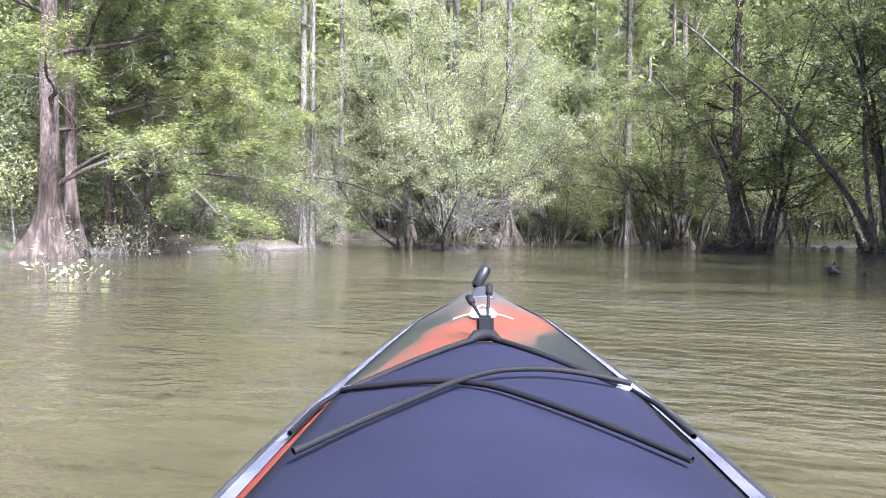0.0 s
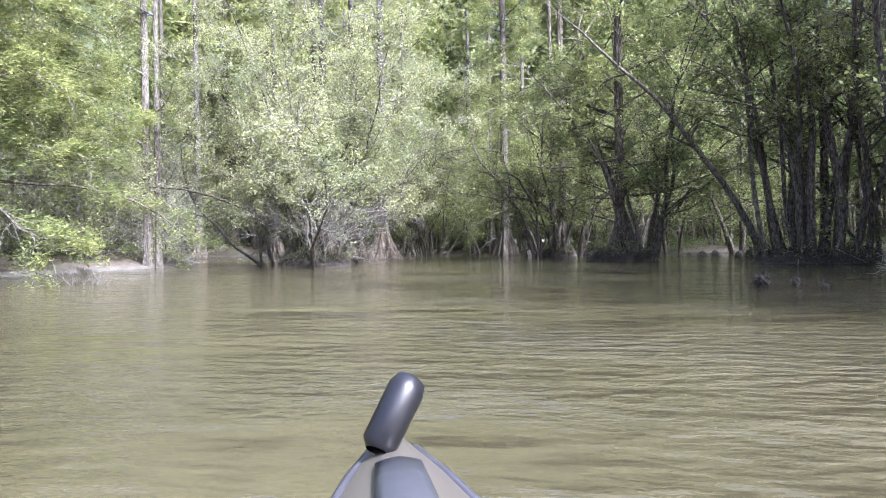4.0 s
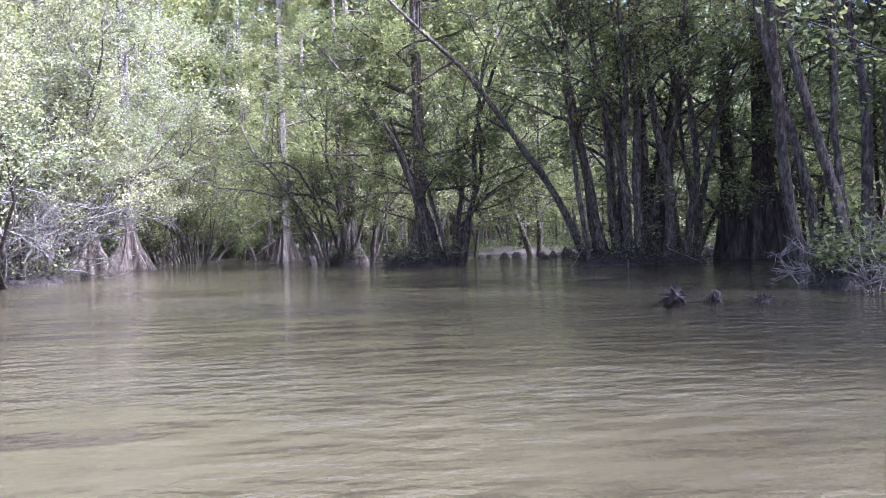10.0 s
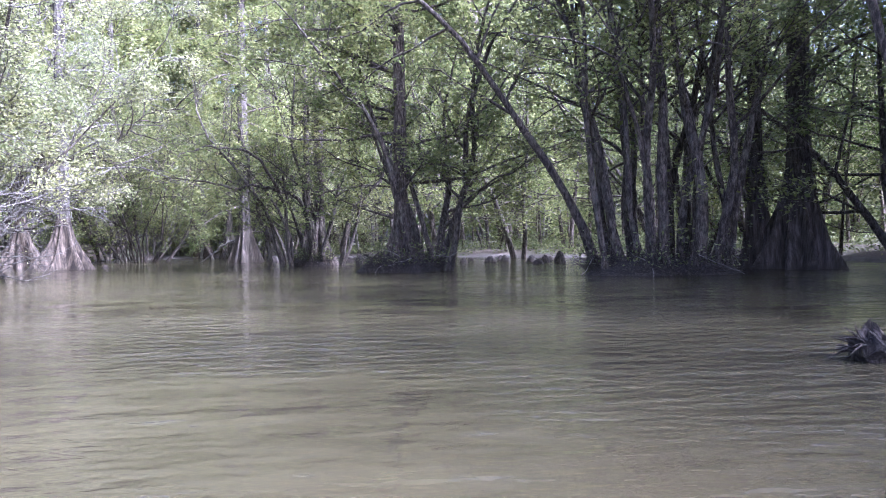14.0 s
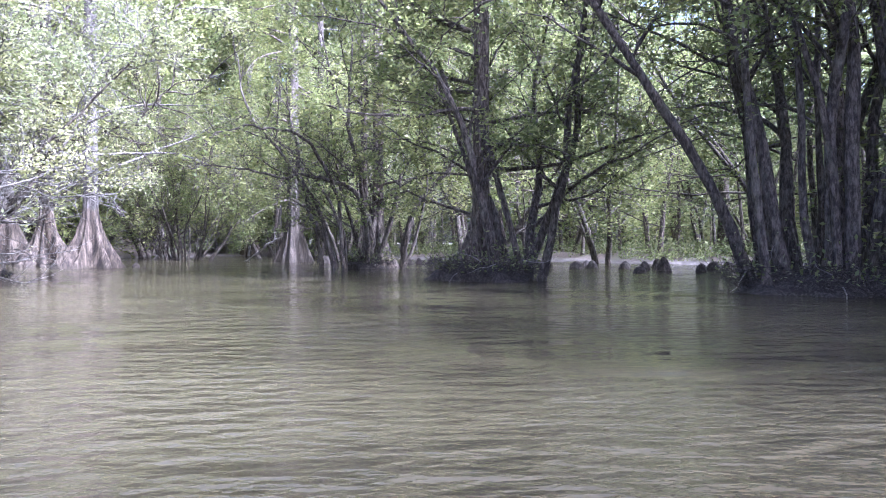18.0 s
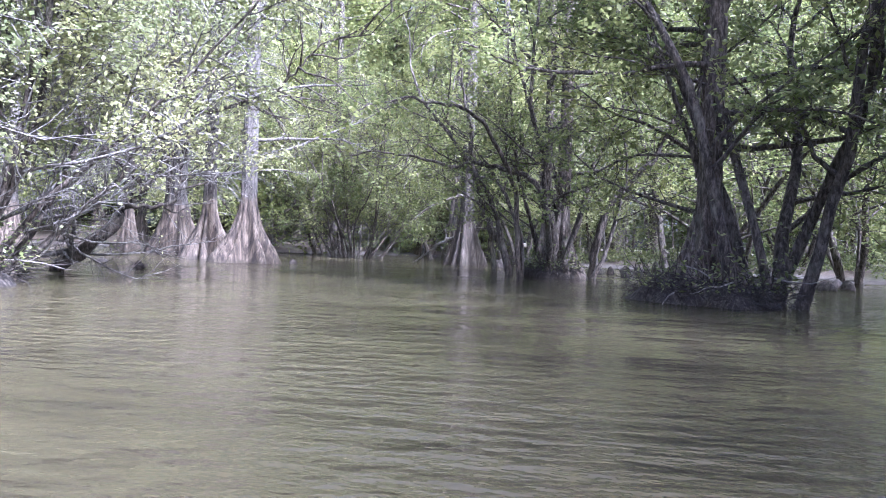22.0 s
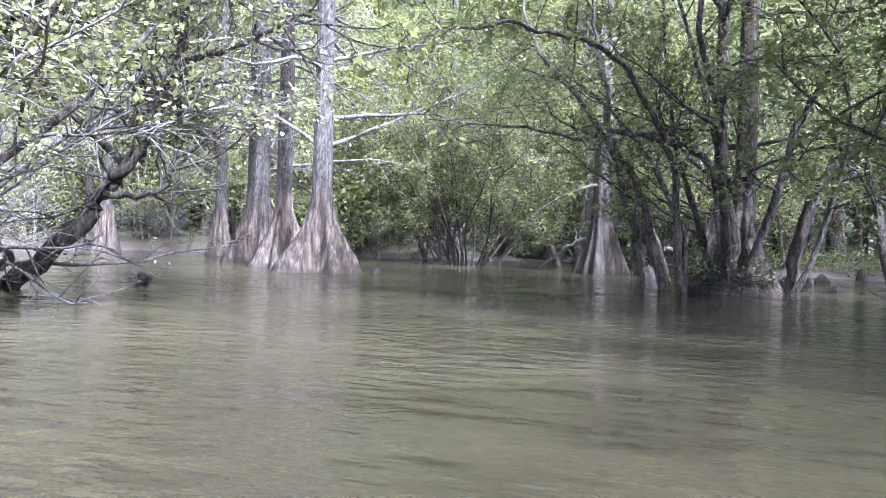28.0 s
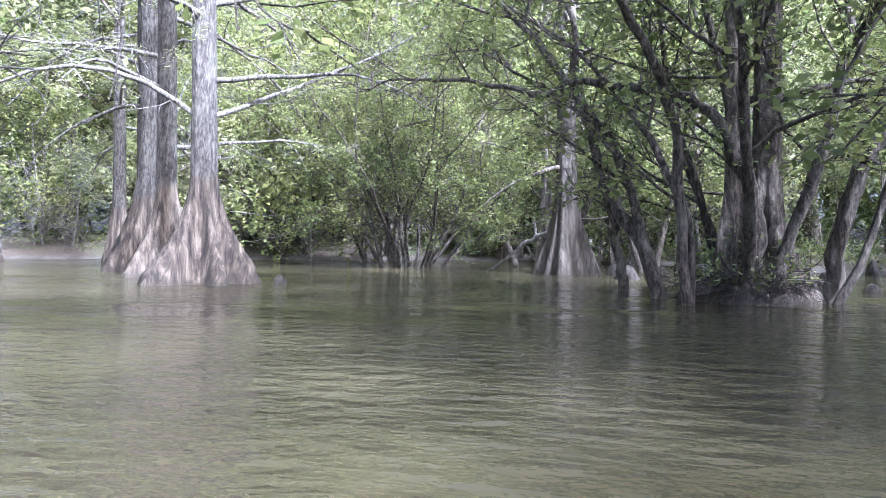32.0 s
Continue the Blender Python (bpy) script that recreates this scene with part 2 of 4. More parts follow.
def leaves(rng, centres, length, width, level=0.6, fine=False):
    """One blade for each centre, or two smaller three-cornered ones where fine."""
    if fine:
        centres = np.repeat(np.asarray(centres), 2, 0)
        centres = centres + rng.normal(0, length * 0.45, centres.shape)
        length, width = length * 0.78, width * 0.85
    n = len(centres)
    g = Geo()
    a = rng.normal(0, 1, (n, 3))
    a[:, 2] *= 1 - level * 0.7
    a /= np.linalg.norm(a, axis=1)[:, None]
    up = rng.normal(0, 0.6, (n, 3)) + (0, 0, 0.4 + level)
    b = np.cross(a, up)
    b /= np.linalg.norm(b, axis=1)[:, None] + 1e-9
    k = rng.uniform(0.65, 1.3, (n, 1))
    a, b = a * length * 0.5 * k, b * width * 0.5 * k
    c = np.asarray(centres)
    if fine:
        v = np.stack([c - a, c + a * 0.55 + b, c + a - b * 0.5], 1).reshape(-1, 3)
        g.add(v, np.arange(3 * n).reshape(-1, 3))
        return g
    v = np.stack([c - a, c + b - a * 0.1, c + a, c - b - a * 0.1], 1).reshape(-1, 3)
    g.add(v, np.arange(4 * n).reshape(-1, 4))
    return g


def buttress(rng, height, r_top, r_base, flutes, flare_h, depth=0.28, lean=(0, 0), sides=56, wob=0.0):
    """A fluted, flaring trunk from below the water to its top."""
    g = Geo()
    zs = np.concatenate([[-0.7, -0.3], np.linspace(0, flare_h, 14), np.linspace(flare_h, height, 14)[1:]])
    th = np.arange(sides) * 2 * np.pi / sides
    ph = np.cumsum(rng.uniform(0.6, 1.4, flutes))
    ph = ph / ph[-1] * 2 * np.pi
    amp, high, wide = rng.uniform(0.5, 1.15, flutes), rng.uniform(0.65, 1.35, flutes), rng.uniform(0.18, 0.34, flutes)
    drift = rng.uniform(0, 6.28, flutes)
    v = []
    wx, wy = rng.uniform(0, 6, 2)
    for z in zs:
        e = max(0.0, 1 - max(z, -0.2) / flare_h)
        ridge = np.zeros(sides)
        for k in range(flutes):
            d = np.abs((th - ph[k] - 0.10 * math.sin(z * 1.7 + drift[k]) + np.pi) % (2 * np.pi) - np.pi) * flutes / (2 * np.pi)
            lift = max(0.0, 1 - max(z, -0.2) / (flare_h * high[k]))
            ridge = np.maximum(ridge, amp[k] * np.exp(-((d / wide[k]) ** 2)) * (0.12 + lift**1.25))
        r = r_top * (1 - 0.55 * max(z, 0) / height)
        rr = r * (1 + 0.35 * ridge) + (r_base - r_top) * (0.50 * e**1.9 + 2.0 * depth * ridge * min(1.0, 0.15 + e))
        rr = rr * (1 + 0.03 * np.sin(th * 3 + z * 2) + rng.normal(0, 0.012, sides))
        cx = lean[0] * z + wob * math.sin(z * 0.5 + wx) * max(z, 0) / 4
        cy = lean[1] * z + wob * math.sin(z * 0.4 + wy) * max(z, 0) / 4
        v.append(np.stack([cx + rr * np.cos(th), cy + rr * np.sin(th), np.full(sides, z)], 1))
    n = len(zs)
    i, j = np.meshgrid(np.arange(n - 1), np.arange(sides), indexing="ij")
    j2 = (j + 1) % sides
    g.add(np.concatenate(v), np.stack([i * sides + j, i * sides + j2, (i + 1) * sides + j2, (i + 1) * sides + j], -1).reshape(-1, 4))
    axis = np.array([[lean[0] * z, lean[1] * z, z] for z in np.linspace(0, height, 12)])
    return g, axis


def cypress(x, y, seed, height=15, r_top=0.3, r_base=0.8, flutes=8, flare_h=2.2, limbs=26, low=2.6, reach=2.6, per=16, lean=(0, 0), mat=None, leaf=None, label="", twin=None, depth=0.28, turn=0.0, droop=-0.05, bare=0.0, spray=(0.16, 0.055), limb_mat=None, twigs=9, twig_len=0.9, twig_droop=-0.06):
    rng = np.random.default_rng(seed)
    t = thing("cypress_tree", x, y, 0, label or "grey bald cypress with a flared, fluted base in the water", "tree", turn=turn)
    g, axis = buttress(rng, height, r_top, r_base, flutes, flare_h, depth, lean)
    bole = part("trunk", g.mesh("trunk", mat or M_CYP), t)
    axes_ = [axis]
    if twin:
        for dx, dy, rt, rb in twin:
            g2, ax2 = buttress(rng, height * 0.92, rt, rb, max(5, flutes - 2), flare_h * 0.95, depth, (dx * 0.02, dy * 0.02))
            o = part("trunk", g2.mesh("trunk", mat or M_CYP), t)
            o.location = (dx, dy, 0)
            axes_.append(ax2 + (dx, dy, 0))
    fine, pts = Geo(), []
    for ax in axes_:
        for s, q in sprout(rng, ax, limbs // len(axes_), low / height, reach, 1.35, 8, 0.13, droop, 0.75):
            g = Geo()
            g.tube(q, np.linspace(0.042 * (1.2 - 0.6 * s), 0.010, len(q)), 6)
            part("limb", g.mesh("limb", limb_mat or M_GREY), bole)
            for _, w in sprout(rng, q, twigs, 0.12, twig_len, 0.9, 3, 0.2, twig_droop, 0.4):
                fine.tube(w, np.linspace(0.011, 0.004, len(w)), 3)
                if rng.random() > (bare if w[0][2] < 4.5 else 0.4 * bare):
                    pts.append(w)
                for _, w2 in sprout(rng, w, 2, 0.3, twig_len * 0.45, 0.8, 2, 0.22, twig_droop, 0.4):
                    fine.tube(w2, np.linspace(0.006, 0.003, len(w2)), 3)
                    if rng.random() > (bare if w[0][2] < 4.5 else 0.4 * bare):
                        pts.append(w2)
    part("twig_growth", fine.mesh("twig_growth", limb_mat or M_GREY), t, "fine bare grey twigs", "stuff")
    part("crown", leaves(rng, along(rng, pts, per, 0.07), *spray, 0.8, True).mesh("crown", leaf or L_CYP, False), t, "feathery yellow-green needle sprays", "stuff")
    return t


def bank_cypress(x, y, seed, height, r_top, r_base, limbs, low, reach, bias, label, flutes=7, twin=None, per=30):
    """A bank tree with long drooping limbs: flat leafy sprays on top, bare twigs hanging below."""
    rng = np.random.default_rng(seed)
    t = thing("cypress_tree", x, y, 0, label, "tree")
    boles, axes_ = [], []
    for dx, dy, rt, rb in [(0, 0, r_top, r_base), *(twin or [])]:
        g, axis = buttress(rng, height, rt, rb, flutes, 1.5, 0.4)
        o = part("trunk", g.mesh("trunk", M_RED), t)
        o.location = (dx, dy, 0)
        boles.append(o)
        axes_.append(axis)
    fine, pts = Geo(), []
    for o, axis in zip(boles, axes_):
        off = np.array(o.location)
        for s, q in sprout(rng, axis, limbs // len(boles), low / height, reach, 1.3, 10, 0.12, -0.045, 0.8, bias):
            g = Geo()
            g.tube(q, np.linspace(0.05 * (1.2 - 0.6 * s), 0.009, len(q)), 6)
            part("limb", g.mesh("limb", M_ELM), o)
            q = q + off
            for _, w in sprout(rng, q, 12, 0.5, 1.5, 0.85, 4, 0.14, -0.04, 0.85):
                fine.tube(w, np.linspace(0.010, 0.003, len(w)), 3)
                pts.append(w)
                for _, w2 in sprout(rng, w, 4, 0.2, 0.6, 0.8, 2, 0.15, -0.03, 0.85):
                    fine.tube(w2, np.linspace(0.005, 0.0025, len(w2)), 3)
                    pts.append(w2)
            for _, w in sprout(rng, q, 11, 0.08, 1.4, 0.9, 4, 0.2, -0.22, 0.3):
                fine.tube(w, np.linspace(0.009, 0.003, len(w)), 3)
                for _, w2 in sprout(rng, w, 3, 0.2, 0.6, 0.8, 3, 0.25, -0.15, 0.2):
                    fine.tube(w2, np.linspace(0.005, 0.002, len(w2)), 3)
    part("twig_growth", fine.mesh("twig_growth", M_GREY), t, "bare grey twigs hanging under the limbs", "stuff")
    part("crown", leaves(rng, along(rng, pts, per, 0.05) + (0, 0, 0.03), 0.115, 0.042, 0.9, True).mesh("crown", L_CYP, False), t, "flat yellow-green needle sprays", "stuff")
    return t


def elm(x, y, seed, stems=9, height=6.0, spread=0.5, r=0.09, limbs=6, twigs=6, per=16, mat=None, leaf=None, label="", size=(0.076, 0.045), base=0.5, stem_mat=None, twig_flat=0.55, name="water_elm", toward=(0, 0), wander=0.1, brush=0, lift=0.02, bare=0.1, twig_len=0.8, straight=0, first=0.2, limb_len=0.34, skirt=0.8):
    """A many-stemmed swamp tree that leans out over the water."""
    rng = np.random.default_rng(seed)
    t = thing(name, x, y, 0, label or "many-stemmed water elm standing in the flooded margin", "tree")
    pts, fine = [], Geo()
    for k in range(stems):
        a = 2 * np.pi * (k + rng.random()) / stems
        out = spread * rng.uniform(0.35, 1.3) if k >= straight else 0.12
        d = np.array([math.cos(a) * out + toward[0], math.sin(a) * out + toward[1], 1.0])
        p0 = np.array([math.cos(a), math.sin(a), 0]) * base * rng.uniform(0.2, 1.0) - (0, 0, 0.4)
        L = height * rng.uniform(0.7, 1.2) * (1.0 + 0.25 * out)
        line = grow(rng, p0, d, L + 0.4, 14, wander, lift)
        rk = r * rng.uniform(0.6, 1.25)
        g = Geo()
        rad = rk * np.linspace(1.15, 0.16, len(line))
        rad[:2] *= (1.5, 1.15)
        rad = rad * (1 + rng.normal(0, 0.07, len(rad)))
        g.tube(line, rad, 8)
        part("stem", g.mesh("stem", stem_mat or mat or M_ELM), t)
        for s, q in sprout(rng, line, limbs, first, height * limb_len, 0.95, 7, 0.17, lift, 0.35):
            fine.tube(q, np.linspace(rk * (0.55 - 0.38 * s), 0.006, len(q)), 4)
            for _, w in sprout(rng, q, twigs, 0.15, twig_len, 0.8, 3, 0.2, 0.0, twig_flat):
                fine.tube(w, np.linspace(0.009, 0.003, len(w)), 3)
                if rng.random() > (0.93 if w[0][2] < skirt else bare):
                    pts.append(w)
                for _, w2 in sprout(rng, w, 2, 0.3, twig_len * 0.5, 0.8, 2, 0.25, 0.0, twig_flat):
                    fine.tube(w2, np.linspace(0.005, 0.0025, len(w2)), 3)
                    if rng.random() > (0.93 if w[0][2] < skirt else bare):
                        pts.append(w2)
    part("branch_growth", fine.mesh("branch_growth", mat or M_ELM), t, "tangle of fine side branches", "stuff")
    part("crown", leaves(rng, along(rng, pts, per, 0.06), *size, 0.55).mesh("crown", leaf or L_ELM, False), t, "small oval leaves on fine twigs", "stuff")
    if brush:
        root_mat(rng, t, brush)
    return t


def root_mat(rng, t, radius, centre=(0, 0), leafy=900):
    """The dark mound of roots, driftwood and seedlings round a foot."""
    g = Geo()
    n, m = 40, 9
    th = np.arange(n) * 2 * np.pi / n
    edge = radius * (1 + 0.16 * np.sin(th * 3 + rng.uniform(0, 6)) + 0.1 * np.sin(th * 7 + rng.uniform(0, 6)))
    v = []
    for k in range(m):
        u = k / (m - 1)
        z = 0.24 * (1 - u**2.4) - 0.25 * u**6
        rr = edge * u + 0.02
        jit = rng.normal(0, 0.045, n)
        v.append(np.stack([centre[0] + rr * np.cos(th), centre[1] + rr * np.sin(th), z + jit], 1))
    i, j = np.meshgrid(np.arange(m - 1), np.arange(n), indexing="ij")
    j2 = (j + 1) % n
    g.add(np.concatenate(v), np.stack([i * n + j, (i + 1) * n + j, (i + 1) * n + j2, i * n + j2], -1).reshape(-1, 4))
    for _ in range(int(420 * radius)):
        a, u = rng.uniform(0, 6.283), rng.uniform(0.5, 1.05)
        p = np.array([centre[0] + radius * u * math.cos(a), centre[1] + radius * u * math.sin(a), rng.uniform(0.0, 0.35)])
        d = np.array([math.cos(a + rng.normal(0, 1.2)), math.sin(a + rng.normal(0, 1.2)), rng.normal(0.25, 0.5)])
        q = grow(rng, p, d, rng.uniform(0.2, 0.65) * min(1.0, radius + 0.15), 5, 0.32, -0.08)
        g.tube(q, np.linspace(rng.uniform(0.004, 0.009), 0.002, len(q)), 4)
    part("root_mat", g.mesh("root_mat", M_BRUSH), t, "dark tangle of roots and drift twigs at the waterline", "stuff")
    for _ in range(7):
        a = rng.uniform(0, 6.283)
        p = np.array([centre[0] + radius * 0.85 * math.cos(a), centre[1] + radius * 0.85 * math.sin(a), rng.uniform(0.1, 0.4)])
        g = Geo()
        q = grow(rng, p, (math.cos(a + rng.normal(0, 0.9)), math.sin(a + rng.normal(0, 0.9)), rng.normal(-0.1, 0.35)), rng.uniform(0.4, 1.1) * min(1.0, radius + 0.15), 6, 0.22, 0.0)
        g.tube(q, np.linspace(0.011, 0.003, len(q)), 5)
        part("drift_stick", g.mesh("drift_stick", M_STICK), t, "bleached drift stick")
    if leafy:
        a, u = rng.uniform(0, 6.283, leafy), rng.uniform(0.5, 1.08, leafy)
        c = np.stack([centre[0] + radius * u * np.cos(a), centre[1] + radius * u * np.sin(a), 0.15 + rng.gamma(2.0, 0.12, leafy)], 1)
        part("seedling_growth", leaves(rng, c, 0.07, 0.036, 0.6).mesh("seedling_growth", L_ELM, False), t, "small green seedlings", "stuff")


# ---- setting: ground and water ----
SHORE = [(-14.5, -45), (-14.5, 4), (-14.3, 9), (-13.9, 14.5), (-13.6, 21.8), (-16, 27), (-22, 33), (-25, 38.5), (-18, 41.5), (-13.5, 41.5), (-9, 46), (-5, 43), (-1, 38), (2, 36.2), (5.5, 33), (8.5, 30), (10.5, 24), (10.5, 15), (9.5, 6), (9.5, -45)]


def shore_distance(x, y):
    """Metres outside the open water (negative: on the water)."""
    x, y = np.asarray(x, float), np.asarray(y, float)
    best, inside = np.full(x.shape, 1e9), np.zeros(x.shape, bool)
    for (ax, ay), (bx, by) in zip(SHORE, SHORE[1:] + SHORE[:1]):
        ex, ey = bx - ax, by - ay
        u = np.clip(((x - ax) * ex + (y - ay) * ey) / (ex * ex + ey * ey), 0, 1)
        best = np.minimum(best, np.hypot(x - ax - u * ex, y - ay - u * ey))
        cross = (ay > y) != (by > y)
        with np.errstate(divide="ignore", invalid="ignore"):
            inside ^= cross & (x < ax + (y - ay) / (by - ay + 1e-12) * ex)
    return np.where(inside, -best, best)


def ground_z(x, y):
    d = shore_distance(x, y)
    bumps = 0.10 * np.sin(x * 1.3 + 0.7 * np.sin(y * 0.9)) * np.sin(y * 1.1 + 0.5 * np.sin(x * 1.7)) + 0.05 * np.sin(x * 3.1 + y * 2.3)
    rise = np.where(x < -12, 1.0, 0.35) * (1 - np.exp(-np.maximum(d, 0) / 5.0))
    return np.where(d < 0, np.maximum(-0.9, d * 0.35), 0.06 + rise + bumps * np.clip(d / 1.0, 0, 1))


def build_ground():
    g = Geo()
    near = np.linspace(-46, 34, 110)
    xs = np.concatenate([[-420, -220, -120, -75, -58], near, [46, 62, 100, 200, 420]])
    ys = np.concatenate([[-420, -220, -120, -80, -60], np.linspace(-50, 75, 160), [90, 120, 200, 420]])
    X, Y = np.meshgrid(xs, ys, indexing="ij")
    Zg = ground_z(X, Y)
    nx, ny = X.shape
    i, j = np.meshgrid(np.arange(nx - 1), np.arange(ny - 1), indexing="ij")
    g.add(np.stack([X, Y, Zg], -1).reshape(-1, 3), np.stack([i * ny + j, (i + 1) * ny + j, (i + 1) * ny + j + 1, i * ny + j + 1], -1).reshape(-1, 4))
    m = Mat("forest_floor", 0.95)
    litter = m.noise(m.coords(), 9, 6, 0.7)
    col = m.ramp(litter, [(0.3, (0.03, 0.023, 0.016)), (0.5, (0.075, 0.058, 0.042)), (0.7, (0.10, 0.082, 0.06))])
    green = m.ramp(m.noise(m.coords(), 0.6, 3), [(0.5, (0, 0, 0)), (0.68, (0.55, 0.55, 0.55))])
    col = m.mix(green, col, (0.07, 0.11, 0.03))
    sep = m.n("ShaderNodeSeparateXYZ")
    m.link(m.coords(), sep.inputs[0])
    mud = m.n("ShaderNodeMapRange")
    mud.inputs[1].default_value, mud.inputs[2].default_value = 0.05, 0.14
    m.link(sep.outputs[2], mud.inputs[0])
    mudc = m.ramp(m.noise(m.coords(), 3, 4), [(0.35, (0.055, 0.049, 0.042)), (0.65, (0.115, 0.105, 0.092))])
    m.color(m.mix(mud.outputs[0], mudc, col))
    m.bump(litter, 0.8, 0.05)
    tagged(new("ground", g.mesh("ground", m.m)), "leaf-littered swamp floor with a pale mud margin", "ground", kind="structure")


def build_water():
    g = Geo()
    e = np.array([-420, -60, -30, 0, 30, 80, 420.0])
    X, Y = np.meshgrid(e, e, indexing="ij")
    n = len(e)
    i, j = np.meshgrid(np.arange(n - 1), np.arange(n - 1), indexing="ij")
    g.add(np.stack([X, Y, X * 0], -1).reshape(-1, 3), np.stack([i * n + j, (i + 1) * n + j, (i + 1) * n + j + 1, i * n + j + 1], -1).reshape(-1, 4))
    m = Mat("murky_water", 0.06)
    m.b.inputs["IOR"].default_value = 1.33
    silt = m.noise(m.coords((1, 1, 1)), 0.35, 4)
    m.color(m.ramp(silt, [(0.35, (0.037, 0.033, 0.018)), (0.65, (0.052, 0.046, 0.025))]))
    long_w = m.noise(m.coords((0.8, 1.3, 1)), 0.8, 2, 0.45)
    small = m.noise(m.coords((1.2, 2.1, 1)), 4.0, 3, 0.5)
    calm = m.n("ShaderNodeMapRange")
    m.link(m.noise(m.coords((0.6, 1.0, 1)), 0.28, 2), calm.inputs[0])
    calm.inputs[1].default_value, calm.inputs[2].default_value = 0.42, 0.64
    calm.inputs[3].default_value, calm.inputs[4].default_value = 0.12, 1.1
    patch = m.n("ShaderNodeMath")
    patch.operation = "MULTIPLY"
    m.link(small, patch.inputs[0])
    m.link(calm.outputs[0], patch.inputs[1])
    add = m.n("ShaderNodeMath")
    add.operation = "ADD"
    m.link(patch.outputs[0], add.inputs[0])
    m.link(long_w, add.inputs[1])
    wavelet = m.noise(m.coords((0.55, 1.5, 1)), 2.6, 2, 0.5)
    wave = m.n("ShaderNodeMath")
    wave.operation = "MULTIPLY_ADD"
    m.link(wavelet, wave.inputs[0])
    wave.inputs[1].default_value = 0.26
    m.link(add.outputs[0], wave.inputs[2])
    m.bump(wave.outputs[0], 0.7, 0.13)
    tagged(new("water", g.mesh("water", m.m)), "murky olive-brown bayou water with small wind ripples", "water", kind="structure")


build_ground()
build_water()

# ---- the kayak, moored where the trip begins ----
SEAT = look((-0.107, 0.254, 0.582), (-0.8533, 2.1090, 0.5378), 0.67).inverted() @ look((-0.110, 0.250, 0.0), (-0.856, 2.106, -0.016)) @ pose(0, 0, 0, -90) @ pose(0.060, 0, 0, 0, -2.2, -0.83)
KAYAK = look((-0.202, 0.489, 0.577), (-0.9195, 2.3551, 0.5255), -0.67) @ SEAT
SHEER = [(-1.75, 0.04, 0.36), (-1.5, 0.14, 0.32), (-1.0, 0.29, 0.27), (-0.4, 0.352, 0.25), (0.1, 0.36, 0.245), (0.6, 0.362, 0.245), (0.93, 0.350, 0.25), (1.27, 0.311, 0.268), (1.5, 0.280, 0.284), (1.8, 0.228, 0.310), (2.12, 0.128, 0.340), (2.38, 0.060, 0.366), (2.48, 0.024, 0.374)]


def sheer_at(y):
    a = np.array(SHEER)
    return np.interp(y, a[:, 0], a[:, 1]), np.interp(y, a[:, 0], a[:, 2])


def deck_z(x, y):
    """Height of the crowned deck."""
    hw, z = sheer_at(y)
    crown = np.interp(y, [-0.9, 0.5, 1.2, 1.9, 2.3, 2.55], [0.02, 0.07, 0.085, 0.065, 0.035, 0.01])
    u = np.clip(np.abs(x) / hw, 0, 1)
    return z + crown * (1 - u**1.7)


